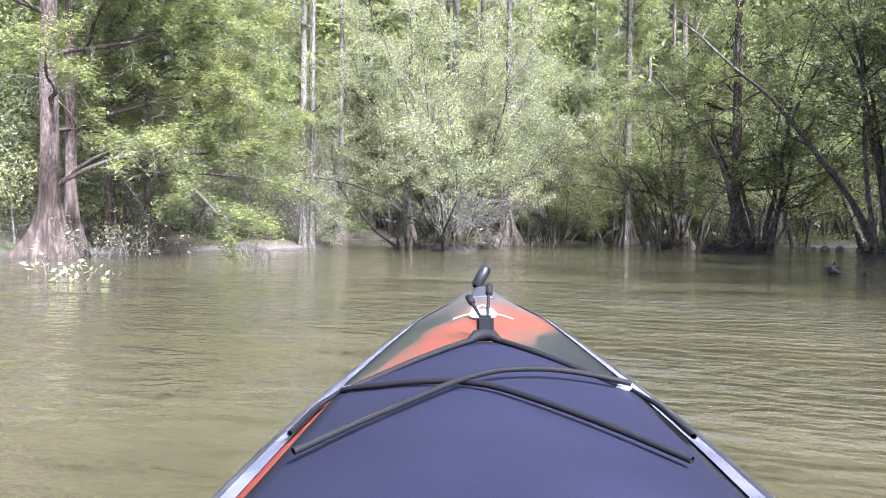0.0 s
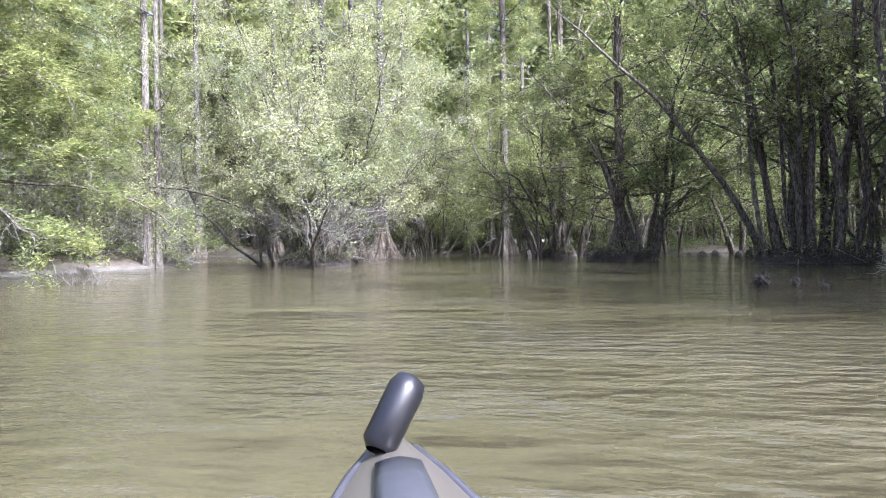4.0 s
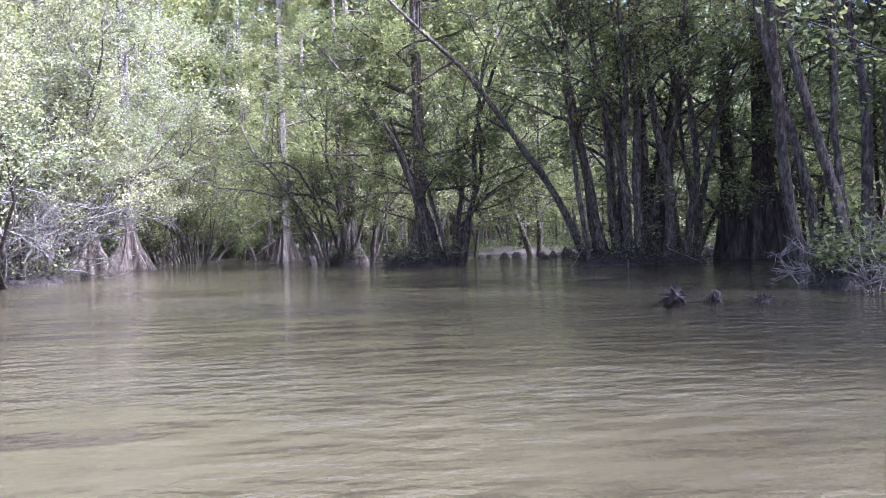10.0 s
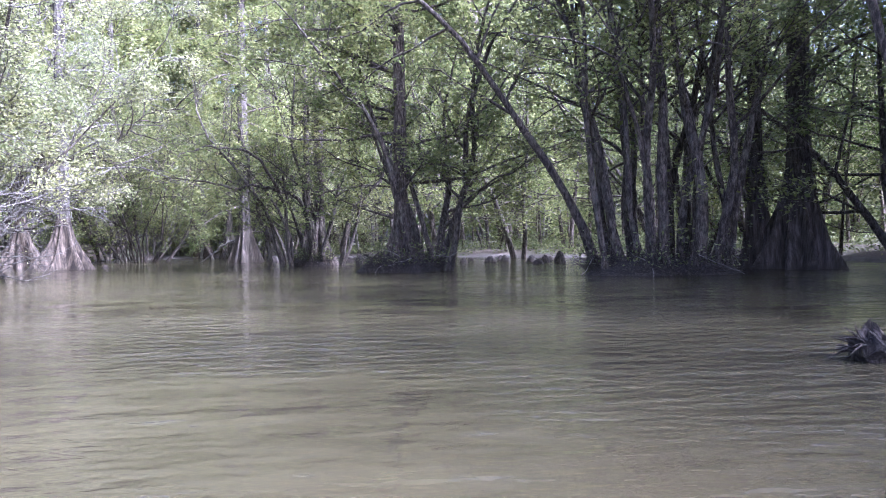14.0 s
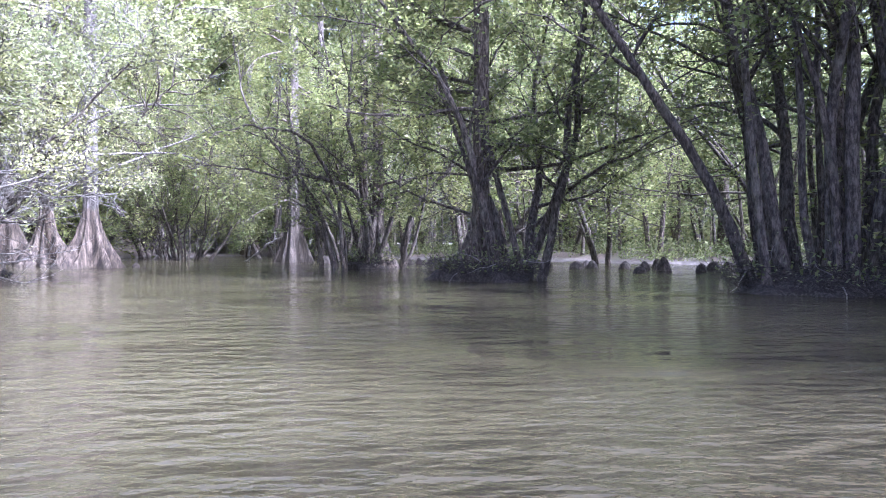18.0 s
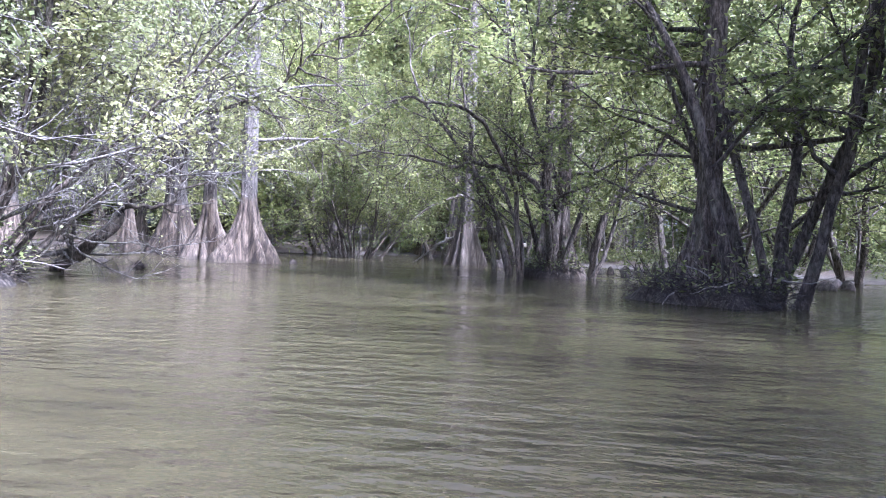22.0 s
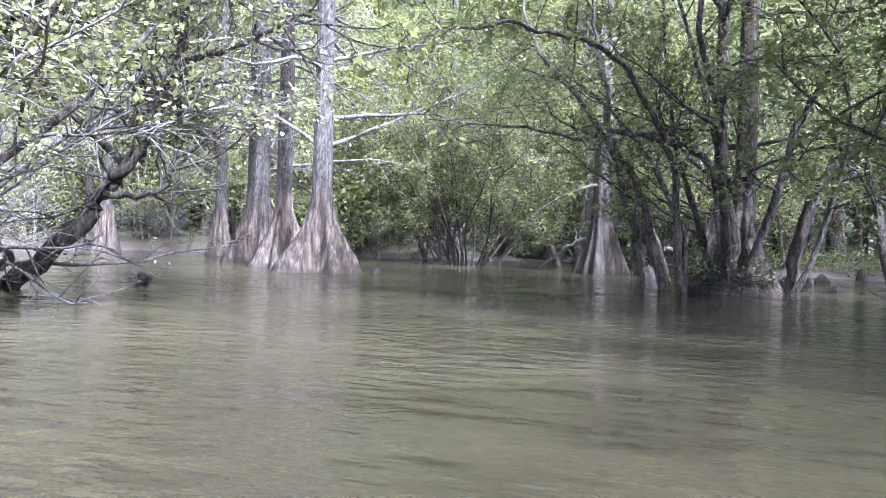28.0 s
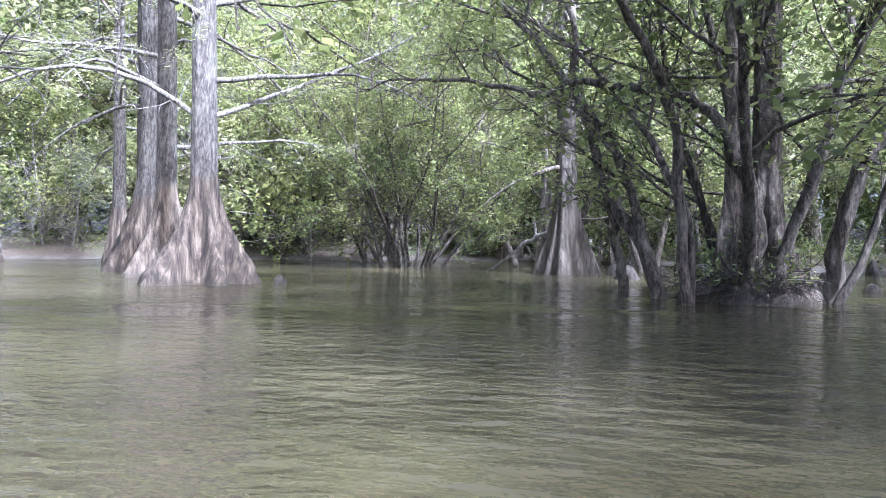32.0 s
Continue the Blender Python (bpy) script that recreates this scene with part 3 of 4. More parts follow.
def build_kayak():
    k = new("kayak")
    k.matrix_world = KAYAK
    tagged(k, "orange and black kayak with a navy deck cover, afloat", "kayak")
    # hull and deck as one lofted skin, cockpit left open
    deck = Mat("moulded_deck", 0.32)
    v = deck.coords((1, 1, 1), False)
    swirl = deck.noise(deck.coords((2.2, 0.9, 1), False), 2.6, 3, 0.55)
    sep = deck.n("ShaderNodeSeparateXYZ")
    deck.link(v, sep.inputs[0])
    # the orange band runs aslant, from the port side to the middle
    slant = deck.n("ShaderNodeMath")
    slant.operation = "MULTIPLY_ADD"
    deck.link(sep.outputs[1], slant.inputs[0])
    slant.inputs[1].default_value, slant.inputs[2].default_value = -0.33, 0.465
    off = deck.n("ShaderNodeMath")
    off.operation = "ADD"
    deck.link(sep.outputs[0], off.inputs[0])
    deck.link(slant.outputs[0], off.inputs[1])
    gap = deck.n("ShaderNodeMath")
    gap.operation = "ABSOLUTE"
    deck.link(off.outputs[0], gap.inputs[0])
    mix_ = deck.n("ShaderNodeMath")
    mix_.operation = "MULTIPLY_ADD"
    deck.link(swirl, mix_.inputs[0])
    mix_.inputs[1].default_value = 0.26
    deck.link(gap.outputs[0], mix_.inputs[2])
    base = deck.ramp(mix_.outputs[0], [(0.0, (0.115, 0.028, 0.018)), (0.22, (0.135, 0.033, 0.021)), (0.275, (0.085, 0.042, 0.030)), (0.30, (0.020, 0.022, 0.020)), (0.40, (0.013, 0.015, 0.016))])
    nose = deck.n("ShaderNodeMapRange")
    nose.inputs[1].default_value, nose.inputs[2].default_value = 1.62, 1.95
    deck.link(sep.outputs[1], nose.inputs[0])
    scuff = deck.ramp(deck.noise(v, 60, 5, 0.7), [(0.6, (0, 0, 0)), (0.75, (0.5, 0.5, 0.5))])
    deck.color(deck.mix(scuff, deck.mix(nose.outputs[0], base, (0.062, 0.056, 0.048)), (0.09, 0.08, 0.08)))
    deck.bump(deck.noise(v, 180, 2), 0.08, 0.002)
    g = Geo()
    ys = np.concatenate([np.linspace(-1.75, 0.6, 34), np.linspace(0.66, 2.48, 46)])
    us = np.linspace(-1, 1, 25)
    rows = []
    for y in ys:
        hw, z = sheer_at(y)
        x = us * hw
        zz = deck_z(x, y)
        rows.append(np.stack([x, np.full_like(x, y), zz], 1))
    nu = len(us)
    V = np.concatenate(rows)
    F = []
    for i in range(len(ys) - 1):
        for j in range(nu - 1):
            cx, cy = V[i * nu + j][0], ys[i]
            if (cx / 0.25) ** 2 + ((cy + 0.42) / 0.40) ** 2 < 1:
                continue
            F.append((i * nu + j, i * nu + j + 1, (i + 1) * nu + j + 1, (i + 1) * nu + j))
    g.add(V, F)
    skin = part("deck", g.mesh("deck", deck.m), k, "orange, black and grey swirled deck")
    hull = plain("hull_plastic", (0.06, 0.03, 0.022), 0.3, 0.6, 3.0)
    g = Geo()
    prof = np.linspace(0, 1, 13)
    rows = []
    for y in ys:
        hw, z = sheer_at(y)
        a = (prof * 2 - 1) * np.pi / 2
        keel = np.interp(y, [-1.75, -1.2, 0, 1.6, 2.25, 2.48], [0.2, -0.09, -0.12, -0.12, -0.02, 0.30])
        x = hw * np.sign(np.sin(a)) * np.abs(np.sin(a)) ** 0.6 * (1 - 0.22 * np.cos(a) ** 2)
        zz = z - (z - keel) * np.cos(a) ** 0.8
        rows.append(np.stack([x, np.full_like(x, y), zz], 1))
    V = np.concatenate(rows)
    n2 = len(prof)
    i, j = np.meshgrid(np.arange(len(ys) - 1), np.arange(n2 - 1), indexing="ij")
    g.add(V, np.stack([i * n2 + j, (i + 1) * n2 + j, (i + 1) * n2 + j + 1, i * n2 + j + 1], -1).reshape(-1, 4))
    part("hull", g.mesh("hull", hull), k, "dark swirled plastic hull")
    # gunwale seam and the pale bevel inside it
    rub = plain("grey_rail", (0.03, 0.029, 0.034), 0.32, 0.4, 6)
    bevel = plain("pale_chine", (0.13, 0.132, 0.17), 0.25, 0.45, 4)
    black = Mat("black_cord", 0.7)
    black.b.inputs["Specular IOR Level"].default_value = 0.2
    black.color(black.ramp(black.noise(black.coords((1, 1, 1), False), 400), [(0.35, (0.003, 0.003, 0.004)), (0.65, (0.008, 0.008, 0.010))]))
    black.bump(black.noise(black.coords((1, 1, 1), False), 500), 0.3, 0.003)
    black = black.m
    for s in (-1, 1):
        g = Geo()
        yy = np.linspace(-1.7, 2.45, 50)
        hw, z = sheer_at(yy)
        g.tube(np.stack([s * (hw - 0.008), yy, z + 0.004], 1), np.full(50, 0.007), 8)
        part("rail", g.mesh("rail", rub), skin, "dark seam along the deck edge")
        g = Geo()
        yy = np.linspace(-1.3, 2.1, 50)
        hw, z = sheer_at(yy)
        rows = [np.stack([s * hw * f, yy, deck_z(hw * f, yy) + 0.004], 1) for f in (0.885, 0.915, 0.945, 0.968)]
        quad = [(q * 50 + i, q * 50 + i + 1, q * 50 + 51 + i, q * 50 + 50 + i) for q in range(3) for i in range(49)]
        g.add(np.concatenate(rows), quad if s < 0 else [f[::-1] for f in quad])
        part("chine_band", g.mesh("chine_band", bevel), skin, "pale lavender-grey bevel of the deck")
    # coaming
    g = Geo()
    th = np.linspace(0, 2 * np.pi, 41)
    cx, cy = 0.262 * np.cos(th), -0.42 + 0.41 * np.sin(th)
    g.tube(np.stack([cx, cy, deck_z(cx, cy) + 0.02], 1), np.full(41, 0.016), 8)
    part("cockpit_rim", g.mesh("cockpit_rim", plain("rim_plastic", (0.02, 0.02, 0.022), 0.4)), k)
    # navy cover, laid over the foredeck
    navy = Mat("navy_cover", 0.62)
    navy.b.inputs["Specular IOR Level"].default_value = 0.2
    weave = navy.noise(navy.coords((1, 1, 1), False), 320, 2)
    navy.color(navy.ramp(navy.noise(navy.coords((1, 1, 1), False), 5, 4), [(0.3, (0.0072, 0.0074, 0.0170)), (0.7, (0.0108, 0.0112, 0.0245))]))
    navy.bump(weave, 0.15, 0.002)
    g = Geo()
    m, n = 26, 21
    rows = []
    for a in np.linspace(0, 1, m):
        y = 0.10 + (1.10 - 0.10) * a
        half = np.interp(y, [0.10, 0.86, 0.92, 1.10], [0.305, 0.285, 0.262, 0.022])
        x = np.linspace(-half, half, n)
        rows.append(np.stack([x, np.full(n, y), deck_z(x, np.full(n, y)) + 0.012 + 0.003 * np.sin(x * 9 + y * 5)], 1))
    i, j = np.meshgrid(np.arange(m - 1), np.arange(n - 1), indexing="ij")
    g.add(np.concatenate(rows), np.stack([i * n + j, i * n + j + 1, (i + 1) * n + j + 1, (i + 1) * n + j], -1).reshape(-1, 4))
    ob = part("deck_cover", g.mesh("deck_cover", navy.m), k, "smooth navy-blue fabric hatch cover")
    sol = ob.modifiers.new("thick", "SOLIDIFY")
    sol.thickness, sol.offset = 0.006, -1

    def cord(pts, r=0.0048, lift=0.016, name="bungee_cord"):
        p = np.array(pts, float)
        t = np.arange(len(p))
        u = np.linspace(0, len(p) - 1, 16 * (len(p) - 1))
        # smooth through the points
        q = np.stack([np.interp(u, t, p[:, c]) for c in range(2)], 1)
        for _ in range(10):
            q[1:-1] = (q[:-2] + 2 * q[1:-1] + q[2:]) / 4
        g = Geo()
        g.tube(np.stack([q[:, 0], q[:, 1], deck_z(q[:, 0], q[:, 1]) + lift], 1), np.full(len(q), r), 8)
        return part(name, g.mesh(name, black), ob, "black elastic deck cord")

    cord([(-0.275, 0.84), (-0.16, 0.965), (-0.025, 1.10)], 0.0068)
    cord([(0.275, 0.86), (0.16, 0.975), (0.025, 1.10)], 0.0068)
    cord([(-0.275, 0.835), (-0.20, 0.775), (-0.13, 0.742), (-0.06, 0.71), (0.013, 0.655), (0.12, 0.545), (0.26, 0.41)], 0.0056, 0.022)
    cord([(0.275, 0.86), (0.20, 0.838), (0.12, 0.808), (0.03, 0.752), (-0.05, 0.672), (-0.13, 0.562), (-0.26, 0.41)], 0.0056, 0.030)
    cord([(-0.275, 0.875), (-0.31, 0.78), (-0.315, 0.6)])
    cord([(0.275, 0.895), (0.312, 0.80), (0.318, 0.6)])
    white = plain("white_plastic", (0.72, 0.72, 0.74), 0.4, 0.05)
    for s in (-1, 1):
        bm = bmesh.new()
        bmesh.ops.create_cube(bm, size=1, matrix=Matrix.Diagonal((0.016, 0.030, 0.010, 1)))
        bmesh.ops.bevel(bm, geom=bm.edges[:], offset=0.004, segments=2, affect="EDGES")
        me = bpy.data.meshes.new("cord_clip")
        bm.to_mesh(me)
        bm.free()
        me.materials.append(white)
        o = part("cord_clip", me, k, "small white cord clip")
        o.location = (s * 0.264, 0.847 if s < 0 else 0.865, float(deck_z(0.272, 0.89)) + 0.02)
        o.rotation_euler = (0, 0, s * 0.9)
    # keeper at the cover's tip
    g = Geo()
    g.tube(np.array([(-0.036, 1.09, 0), (-0.02, 1.11, 0.01), (0, 1.115, 0.012), (0.02, 1.11, 0.01), (0.036, 1.09, 0)]) + (0, 0, float(deck_z(0, 1.105)) + 0.012), np.array([0.007, 0.013, 0.015, 0.013, 0.007]), 10)
    part("cord_keeper", g.mesh("cord_keeper", black), k, "black moulded cord keeper")
    bm = bmesh.new()
    bmesh.ops.create_cube(bm, size=1, matrix=Matrix.Diagonal((0.040, 0.026, 0.052, 1)))
    bmesh.ops.bevel(bm, geom=bm.edges[:], offset=0.006, segments=2, affect="EDGES")
    me = bpy.data.meshes.new("cord_lock")
    bm.to_mesh(me)
    bm.free()
    me.materials.append(black)
    lock = part("cord_lock", me, k, "black barrel cord lock")
    lz = float(deck_z(0, 1.145))
    lock.location = (0.002, 1.145, lz + 0.036)
    for x0, x1, dz, dy in ((-0.006, -0.034, 0.04, 0.06), (0.008, 0.013, 0.066, 0.05)):
        g = Geo()
        g.tube([(x0, 1.145, lz + 0.055), ((x0 + x1) / 2 * 0.9, 1.145 + dy * 0.5, lz + 0.055 + dz * 0.4), (x1, 1.145 + dy, lz + 0.055 + dz)], [0.004, 0.004, 0.004], 8)
        part("cord_end", g.mesh("cord_end", black), k)
        g = Geo()
        d = np.array([x1 - x0, dy, dz])
        d /= np.linalg.norm(d)
        p = np.array([x1, 1.145 + dy, lz + 0.055 + dz])
        g.tube([p - d * 0.018, p - d * 0.016, p + d * 0.008, p + d * 0.01], [0.004, 0.0085, 0.0085, 0.003], 10)
        part("end_cap", g.mesh("end_cap", black), k, "black rubber cord end")
    # white badge: ring-like bird shape and arc, plain
    g = Geo()
    for y0, y1, w0, w1 in ((1.47, 1.50, 0.016, 0.032), (1.50, 1.55, 0.032, 0.040), (1.55, 1.60, 0.040, 0.038), (1.60, 1.64, 0.038, 0.022)):
        x = np.array([-w0, w0, w1, -w1])
        y = np.array([y0, y0, y1, y1])
        g.add(np.stack([x, y, deck_z(x, y) + 0.0065], 1), [(0, 1, 2, 3)])
    part("badge", g.mesh("badge", white), skin, "plain white badge shape")
    g = Geo()
    xs = np.linspace(-0.085, 0.085, 15)
    yb = 1.555 - (xs / 0.085) ** 2 * 0.055
    a = np.stack([xs, yb, deck_z(xs, yb) + 0.009], 1)
    b = np.stack([xs, yb + 0.010, deck_z(xs, yb + 0.01) + 0.009], 1)
    g.add(np.concatenate([a, b]), [(i, i + 1, i + 16, i + 15) for i in range(14)])
    part("badge_arc", g.mesh("badge_arc", white), skin, "thin white arc")
    g = Geo()
    for s in (-1, 1):
        x = np.array([s * 0.030, s * 0.036, 0, 0])
        y = np.array([1.655, 1.663, 1.76, 1.74])
        g.add(np.stack([x, y, deck_z(x, y) + 0.003], 1), [(0, 1, 2, 3) if s > 0 else (3, 2, 1, 0)])
    part("badge_peak", g.mesh("badge_peak", white), skin, "white chevron")
    # bow plate and toggle
    plate = plain("bow_plate", (0.03, 0.031, 0.036), 0.45, 0.2)
    g = Geo()
    rows = []
    for y in np.linspace(1.93, 2.34, 8):
        w = np.interp(y, [1.93, 2.34], [0.042, 0.026])
        x = np.linspace(-w, w, 7)
        rows.append(np.stack([x, np.full(7, y), deck_z(x, np.full(7, y)) + 0.006], 1))
    i, j = np.meshgrid(np.arange(7), np.arange(6), indexing="ij")
    g.add(np.concatenate(rows), np.stack([i * 7 + j, i * 7 + j + 1, (i + 1) * 7 + j + 1, (i + 1) * 7 + j], -1).reshape(-1, 4))
    o = part("bow_plate", g.mesh("bow_plate", plate), skin, "dark grey bow plate")
    sol = o.modifiers.new("thick", "SOLIDIFY")
    sol.thickness, sol.offset = 0.008, -1
    bz = float(deck_z(0, 2.40))
    g = Geo()
    g.tube([(-0.022, 2.39, bz + 0.0), (-0.018, 2.395, bz + 0.008), (0.016, 2.41, bz + 0.066), (0.024, 2.414, bz + 0.078), (0.027, 2.415, bz + 0.082)], [0.014, 0.022, 0.023, 0.018, 0.004], 12)
    part("bow_toggle", g.mesh("bow_toggle", plain("toggle_rubber", (0.008, 0.008, 0.010), 0.35)), k, "black rubber carry toggle")


build_kayak()

# ---- trees in the water ----
# L_PALE on these cypresses puts their sunlit brightness into the leaf colour
cypress(-9.5, 29.7, 11, 17, 0.175, 0.66, 10, 1.45, limbs=40, low=1.9, reach=3.2, per=12, bare=0.5, spray=(0.11, 0.036), depth=0.42, leaf=L_PALE, label="pale grey bald cypress with a broad fluted base")
cypress(-11.2, 31.0, 12, 17, 0.16, 0.64, 9, 1.45, limbs=36, low=2.0, reach=3.0, per=12, bare=0.5, spray=(0.11, 0.036), turn=1.0, depth=0.42, leaf=L_PALE)
cypress(-13.4, 33.2, 13, 17, 0.22, 0.78, 10, 2.0, limbs=34, low=2.2, reach=3.0, per=12, bare=0.5, spray=(0.11, 0.036), twin=[(-0.5, 0.4, 0.16, 0.42)], depth=0.42, leaf=L_PALE, label="twin-trunked bald cypress with a swept, fluted base")
cypress(-17.6, 36.9, 14, 16, 0.17, 0.42, 7, 1.8, limbs=26, low=2.4, reach=2.6, per=8, bare=0.2, leaf=L_PALE)
cypress(-5.25, 34.7, 15, 16, 0.19, 0.44, 8, 1.5, limbs=44, low=1.6, reach=3.0, per=20, bare=0.05, depth=0.45, mat=M_DUN, limb_mat=M_ELM, label="brown bald cypress with a pale fluted base in the water")
cypress(-21.7, 36.2, 16, 16, 0.19, 0.40, 7, 1.8, limbs=26, low=2.6, reach=2.6, per=8, leaf=L_PALE)
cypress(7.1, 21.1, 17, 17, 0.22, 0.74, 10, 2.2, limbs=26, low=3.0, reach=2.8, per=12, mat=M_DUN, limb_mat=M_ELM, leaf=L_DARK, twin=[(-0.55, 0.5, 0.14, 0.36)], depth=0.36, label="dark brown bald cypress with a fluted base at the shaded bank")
bank_cypress(-12.8, 10.2, 18, 15, 0.18, 0.52, 32, 1.3, 3.6, (0.7, 0.3, 0), "reddish-brown twin-stemmed bald cypress on the bank", 9, [(-0.5, 0.9, 0.12, 0.34)])
bank_cypress(-14.7, 13.4, 31, 13, 0.14, 0.36, 34, 1.6, 5.0, (1.1, 0.1, 0), "bank cypress with drooping layered yellow-green limbs")
bank_cypress(-16.4, 16.4, 32, 14, 0.15, 0.38, 32, 1.8, 4.2, (1.1, -0.4, 0), "bank cypress with drooping layered yellow-green limbs")
cypress(-9.0, 46.0, 19, 15, 0.19, 0.5, 8, 2.0, limbs=20, low=2.4, reach=2.4, per=8)
cypress(-13.75, 20.5, 33, 17, 0.12, 0.17, 6, 1.0, limbs=22, low=2.6, reach=2.0, per=8, mat=M_PALE, twin=[(0.26, 0.1, 0.09, 0.12)], label="pair of tall, pale, straight trunks at the bank")
for i, (x, y) in enumerate([(-25.6, 39.0), (-20.5, 42.0), (-16.2, 43.8), (-12.8, 44.6), (-7.4, 44.4), (-5.2, 42.0)]):
    cypress(x, y, 400 + i, 15, 0.17, 0.5, 8, 1.6, limbs=12, low=3.0, reach=2.4, per=8, mat=M_DUN, depth=0.42, turn=i, label="brown bald cypress with flared base at the bay head")
e_tree = cypress(-0.35, 23.9, 21, 13, 0.15, 0.42, 7, 1.5, limbs=36, low=1.8, reach=3.0, per=14, mat=M_SAP, limb_mat=M_ELM, leaf=L_CYP, depth=0.6, label="dark fluted cypress on a brushy root mound in the water")
root_mat(np.random.default_rng(5), e_tree, 0.95, (0.0, -0.25))
elm(0.30, 23.5, 22, 7, 7.5, 0.22, 0.065, 10, 9, 17, leaf=L_CYP, base=0.3, straight=3, label="slender dark elm stems beside the fluted cypress")
elm(-2.6, 29.2, 23, 9, 6.5, 0.28, 0.055, 9, 8, 12, leaf=L_CYP, base=0.8, brush=0.66, straight=4, toward=(-0.05, 0), wander=0.13, label="clump of dark upright and leaning stems on a root mound")
cypress(-2.35, 29.3, 34, 15, 0.14, 0.36, 6, 1.3, limbs=22, low=1.9, reach=2.4, per=5, mat=M_SAP, limb_mat=M_ELM, depth=0.55, twin=[(-0.32, -0.1, 0.09, 0.22)], label="dark stout-footed cypress rising from a clump of stems")
elm(4.0, 20.5, 24, 21, 8.5, 0.13, 0.085, 9, 8, 17, leaf=L_CYP, base=1.15, brush=1.4, straight=11, toward=(-0.07, -0.02), lift=0.0, bare=0.25, first=0.34, wander=0.085, label="dense clump of dark stems on a brushy islet")
elm(3.45, 12.6, 25, 6, 0.5, 1.0, 0.012, 5, 5, 1, mat=M_STICK, leaf=L_ELM, base=0.35, brush=0.36, bare=0.7, twig_len=0.35, label="tangle of bare pale twigs on a dark root mound", name="twig_mound")
elm(4.4, 13.9, 29, 8, 8.5, 0.10, 0.06, 8, 7, 11, leaf=L_ELM, base=0.6, toward=(-0.03, 0.05), straight=8, brush=0.6, first=0.4, lift=0.0, bare=0.4, wander=0.07, label="leaning dark elm with slender pale-barked stems")
elm(-8.5, 20.6, 26, 18, 6.2, 0.66, 0.042, 14, 12, 18, mat=M_GREY, stem_mat=M_ELM, leaf=L_PALE, base=0.45, brush=0.95, bare=0.15, first=0.12, size=(0.057, 0.036), wander=0.15, skirt=1.5, limb_len=0.31, lift=0.05, label="round pale green water elm with bare grey lower twigs")
elm(-11.2, 23.4, 27, 7, 4.9, 0.6, 0.05, 8, 8, 4, mat=M_GREY, leaf=L_PALE, base=0.35, bare=0.8, toward=(0.12, 0.05), wander=0.22, lift=0.06, limb_len=0.5, first=0.34, size=(0.045, 0.027), label="spreading grey elm with crooked limbs and thin leaves")
elm(-9.7, 38.2, 28, 20, 4.6, 0.7, 0.04, 9, 7, 9, leaf=L_CYP, base=0.7, bare=0.05, size=(0.08, 0.048), label="bushy green water elm at the head of the bay")


# ---- leaning trunks, sticks, knees ----


def leaning(points, radii, seed, name, label, twigs=8, length=0.9, mat=None, per=2, leaf=None, category="tree", forks=(), size=(0.056, 0.032)):
    """A leaning stem through given points with side twigs."""
    rng = np.random.default_rng(seed)
    p = np.array(points, float)
    u = np.linspace(0, len(p) - 1, 6 * len(p))
    q = np.stack([np.interp(u, np.arange(len(p)), p[:, c]) for c in range(3)], 1)
    for _ in range(6):
        q[1:-1] = (q[:-2] + 2 * q[1:-1] + q[2:]) / 4
    sway = np.cumsum(rng.normal(0, 0.035, q.shape), 0)
    sway -= np.linspace(0, 1, len(q))[:, None] * sway[-1]
    q = q + sway
    tip = grow(rng, q[-1], q[-1] - q[-3], length, 6, 0.2, 0.0)[1:]
    q = np.concatenate([q, tip])
    radii_ = np.concatenate([np.interp(u, np.arange(len(p)), radii), np.linspace(radii[-1] * 0.85, 0.004, len(tip))])
    t = thing(name, *p[0], label, category)
    q = q - p[0]
    g = Geo()
    g.tube(q, radii_, 9)
    part("stem", g.mesh("stem", mat or M_ELM), t)
    limbs = [q]
    for line, ra, rb in forks:
        f = np.array(line, float) - p[0]
        u = np.linspace(0, len(f) - 1, 6 * len(f))
        f = np.stack([np.interp(u, np.arange(len(f)), f[:, c]) for c in range(3)], 1)
        f[1:-1] = (f[:-2] + 2 * f[1:-1] + f[2:]) / 4 + rng.normal(0, 0.012, (len(f) - 2, 3))
        f = np.concatenate([f, grow(rng, f[-1], f[-1] - f[-4], length, 6, 0.3, 0.02)[1:]])
        g = Geo()
        g.tube(f, np.linspace(ra, rb, len(f)), 7)
        part("fork", g.mesh("fork", mat or M_ELM), t)
        limbs.append(f)
    g, pts = Geo(), []
    for s, w in [x for line in limbs for x in sprout(rng, line, twigs, 0.3, length, 0.9, 6, 0.2, 0.06, 0.2)]:
        g.tube(w, np.linspace(radii[-1] * 0.6, 0.005, len(w)), 5)
        for _, w2 in sprout(rng, w, 4, 0.2, length * 0.45, 0.8, 3, 0.2, 0.0, 0.2):
            g.tube(w2, np.linspace(0.007, 0.003, len(w2)), 3)
            pts.append(w2)
    if twigs:
        part("branch_growth", g.mesh("branch_growth", mat or M_ELM), t, "", "stuff")
        if per:
            part("crown", leaves(rng, along(rng, pts, per, 0.05), *size).mesh("crown", leaf or L_PALE, False), t, "thin leaves", "stuff")
    return t


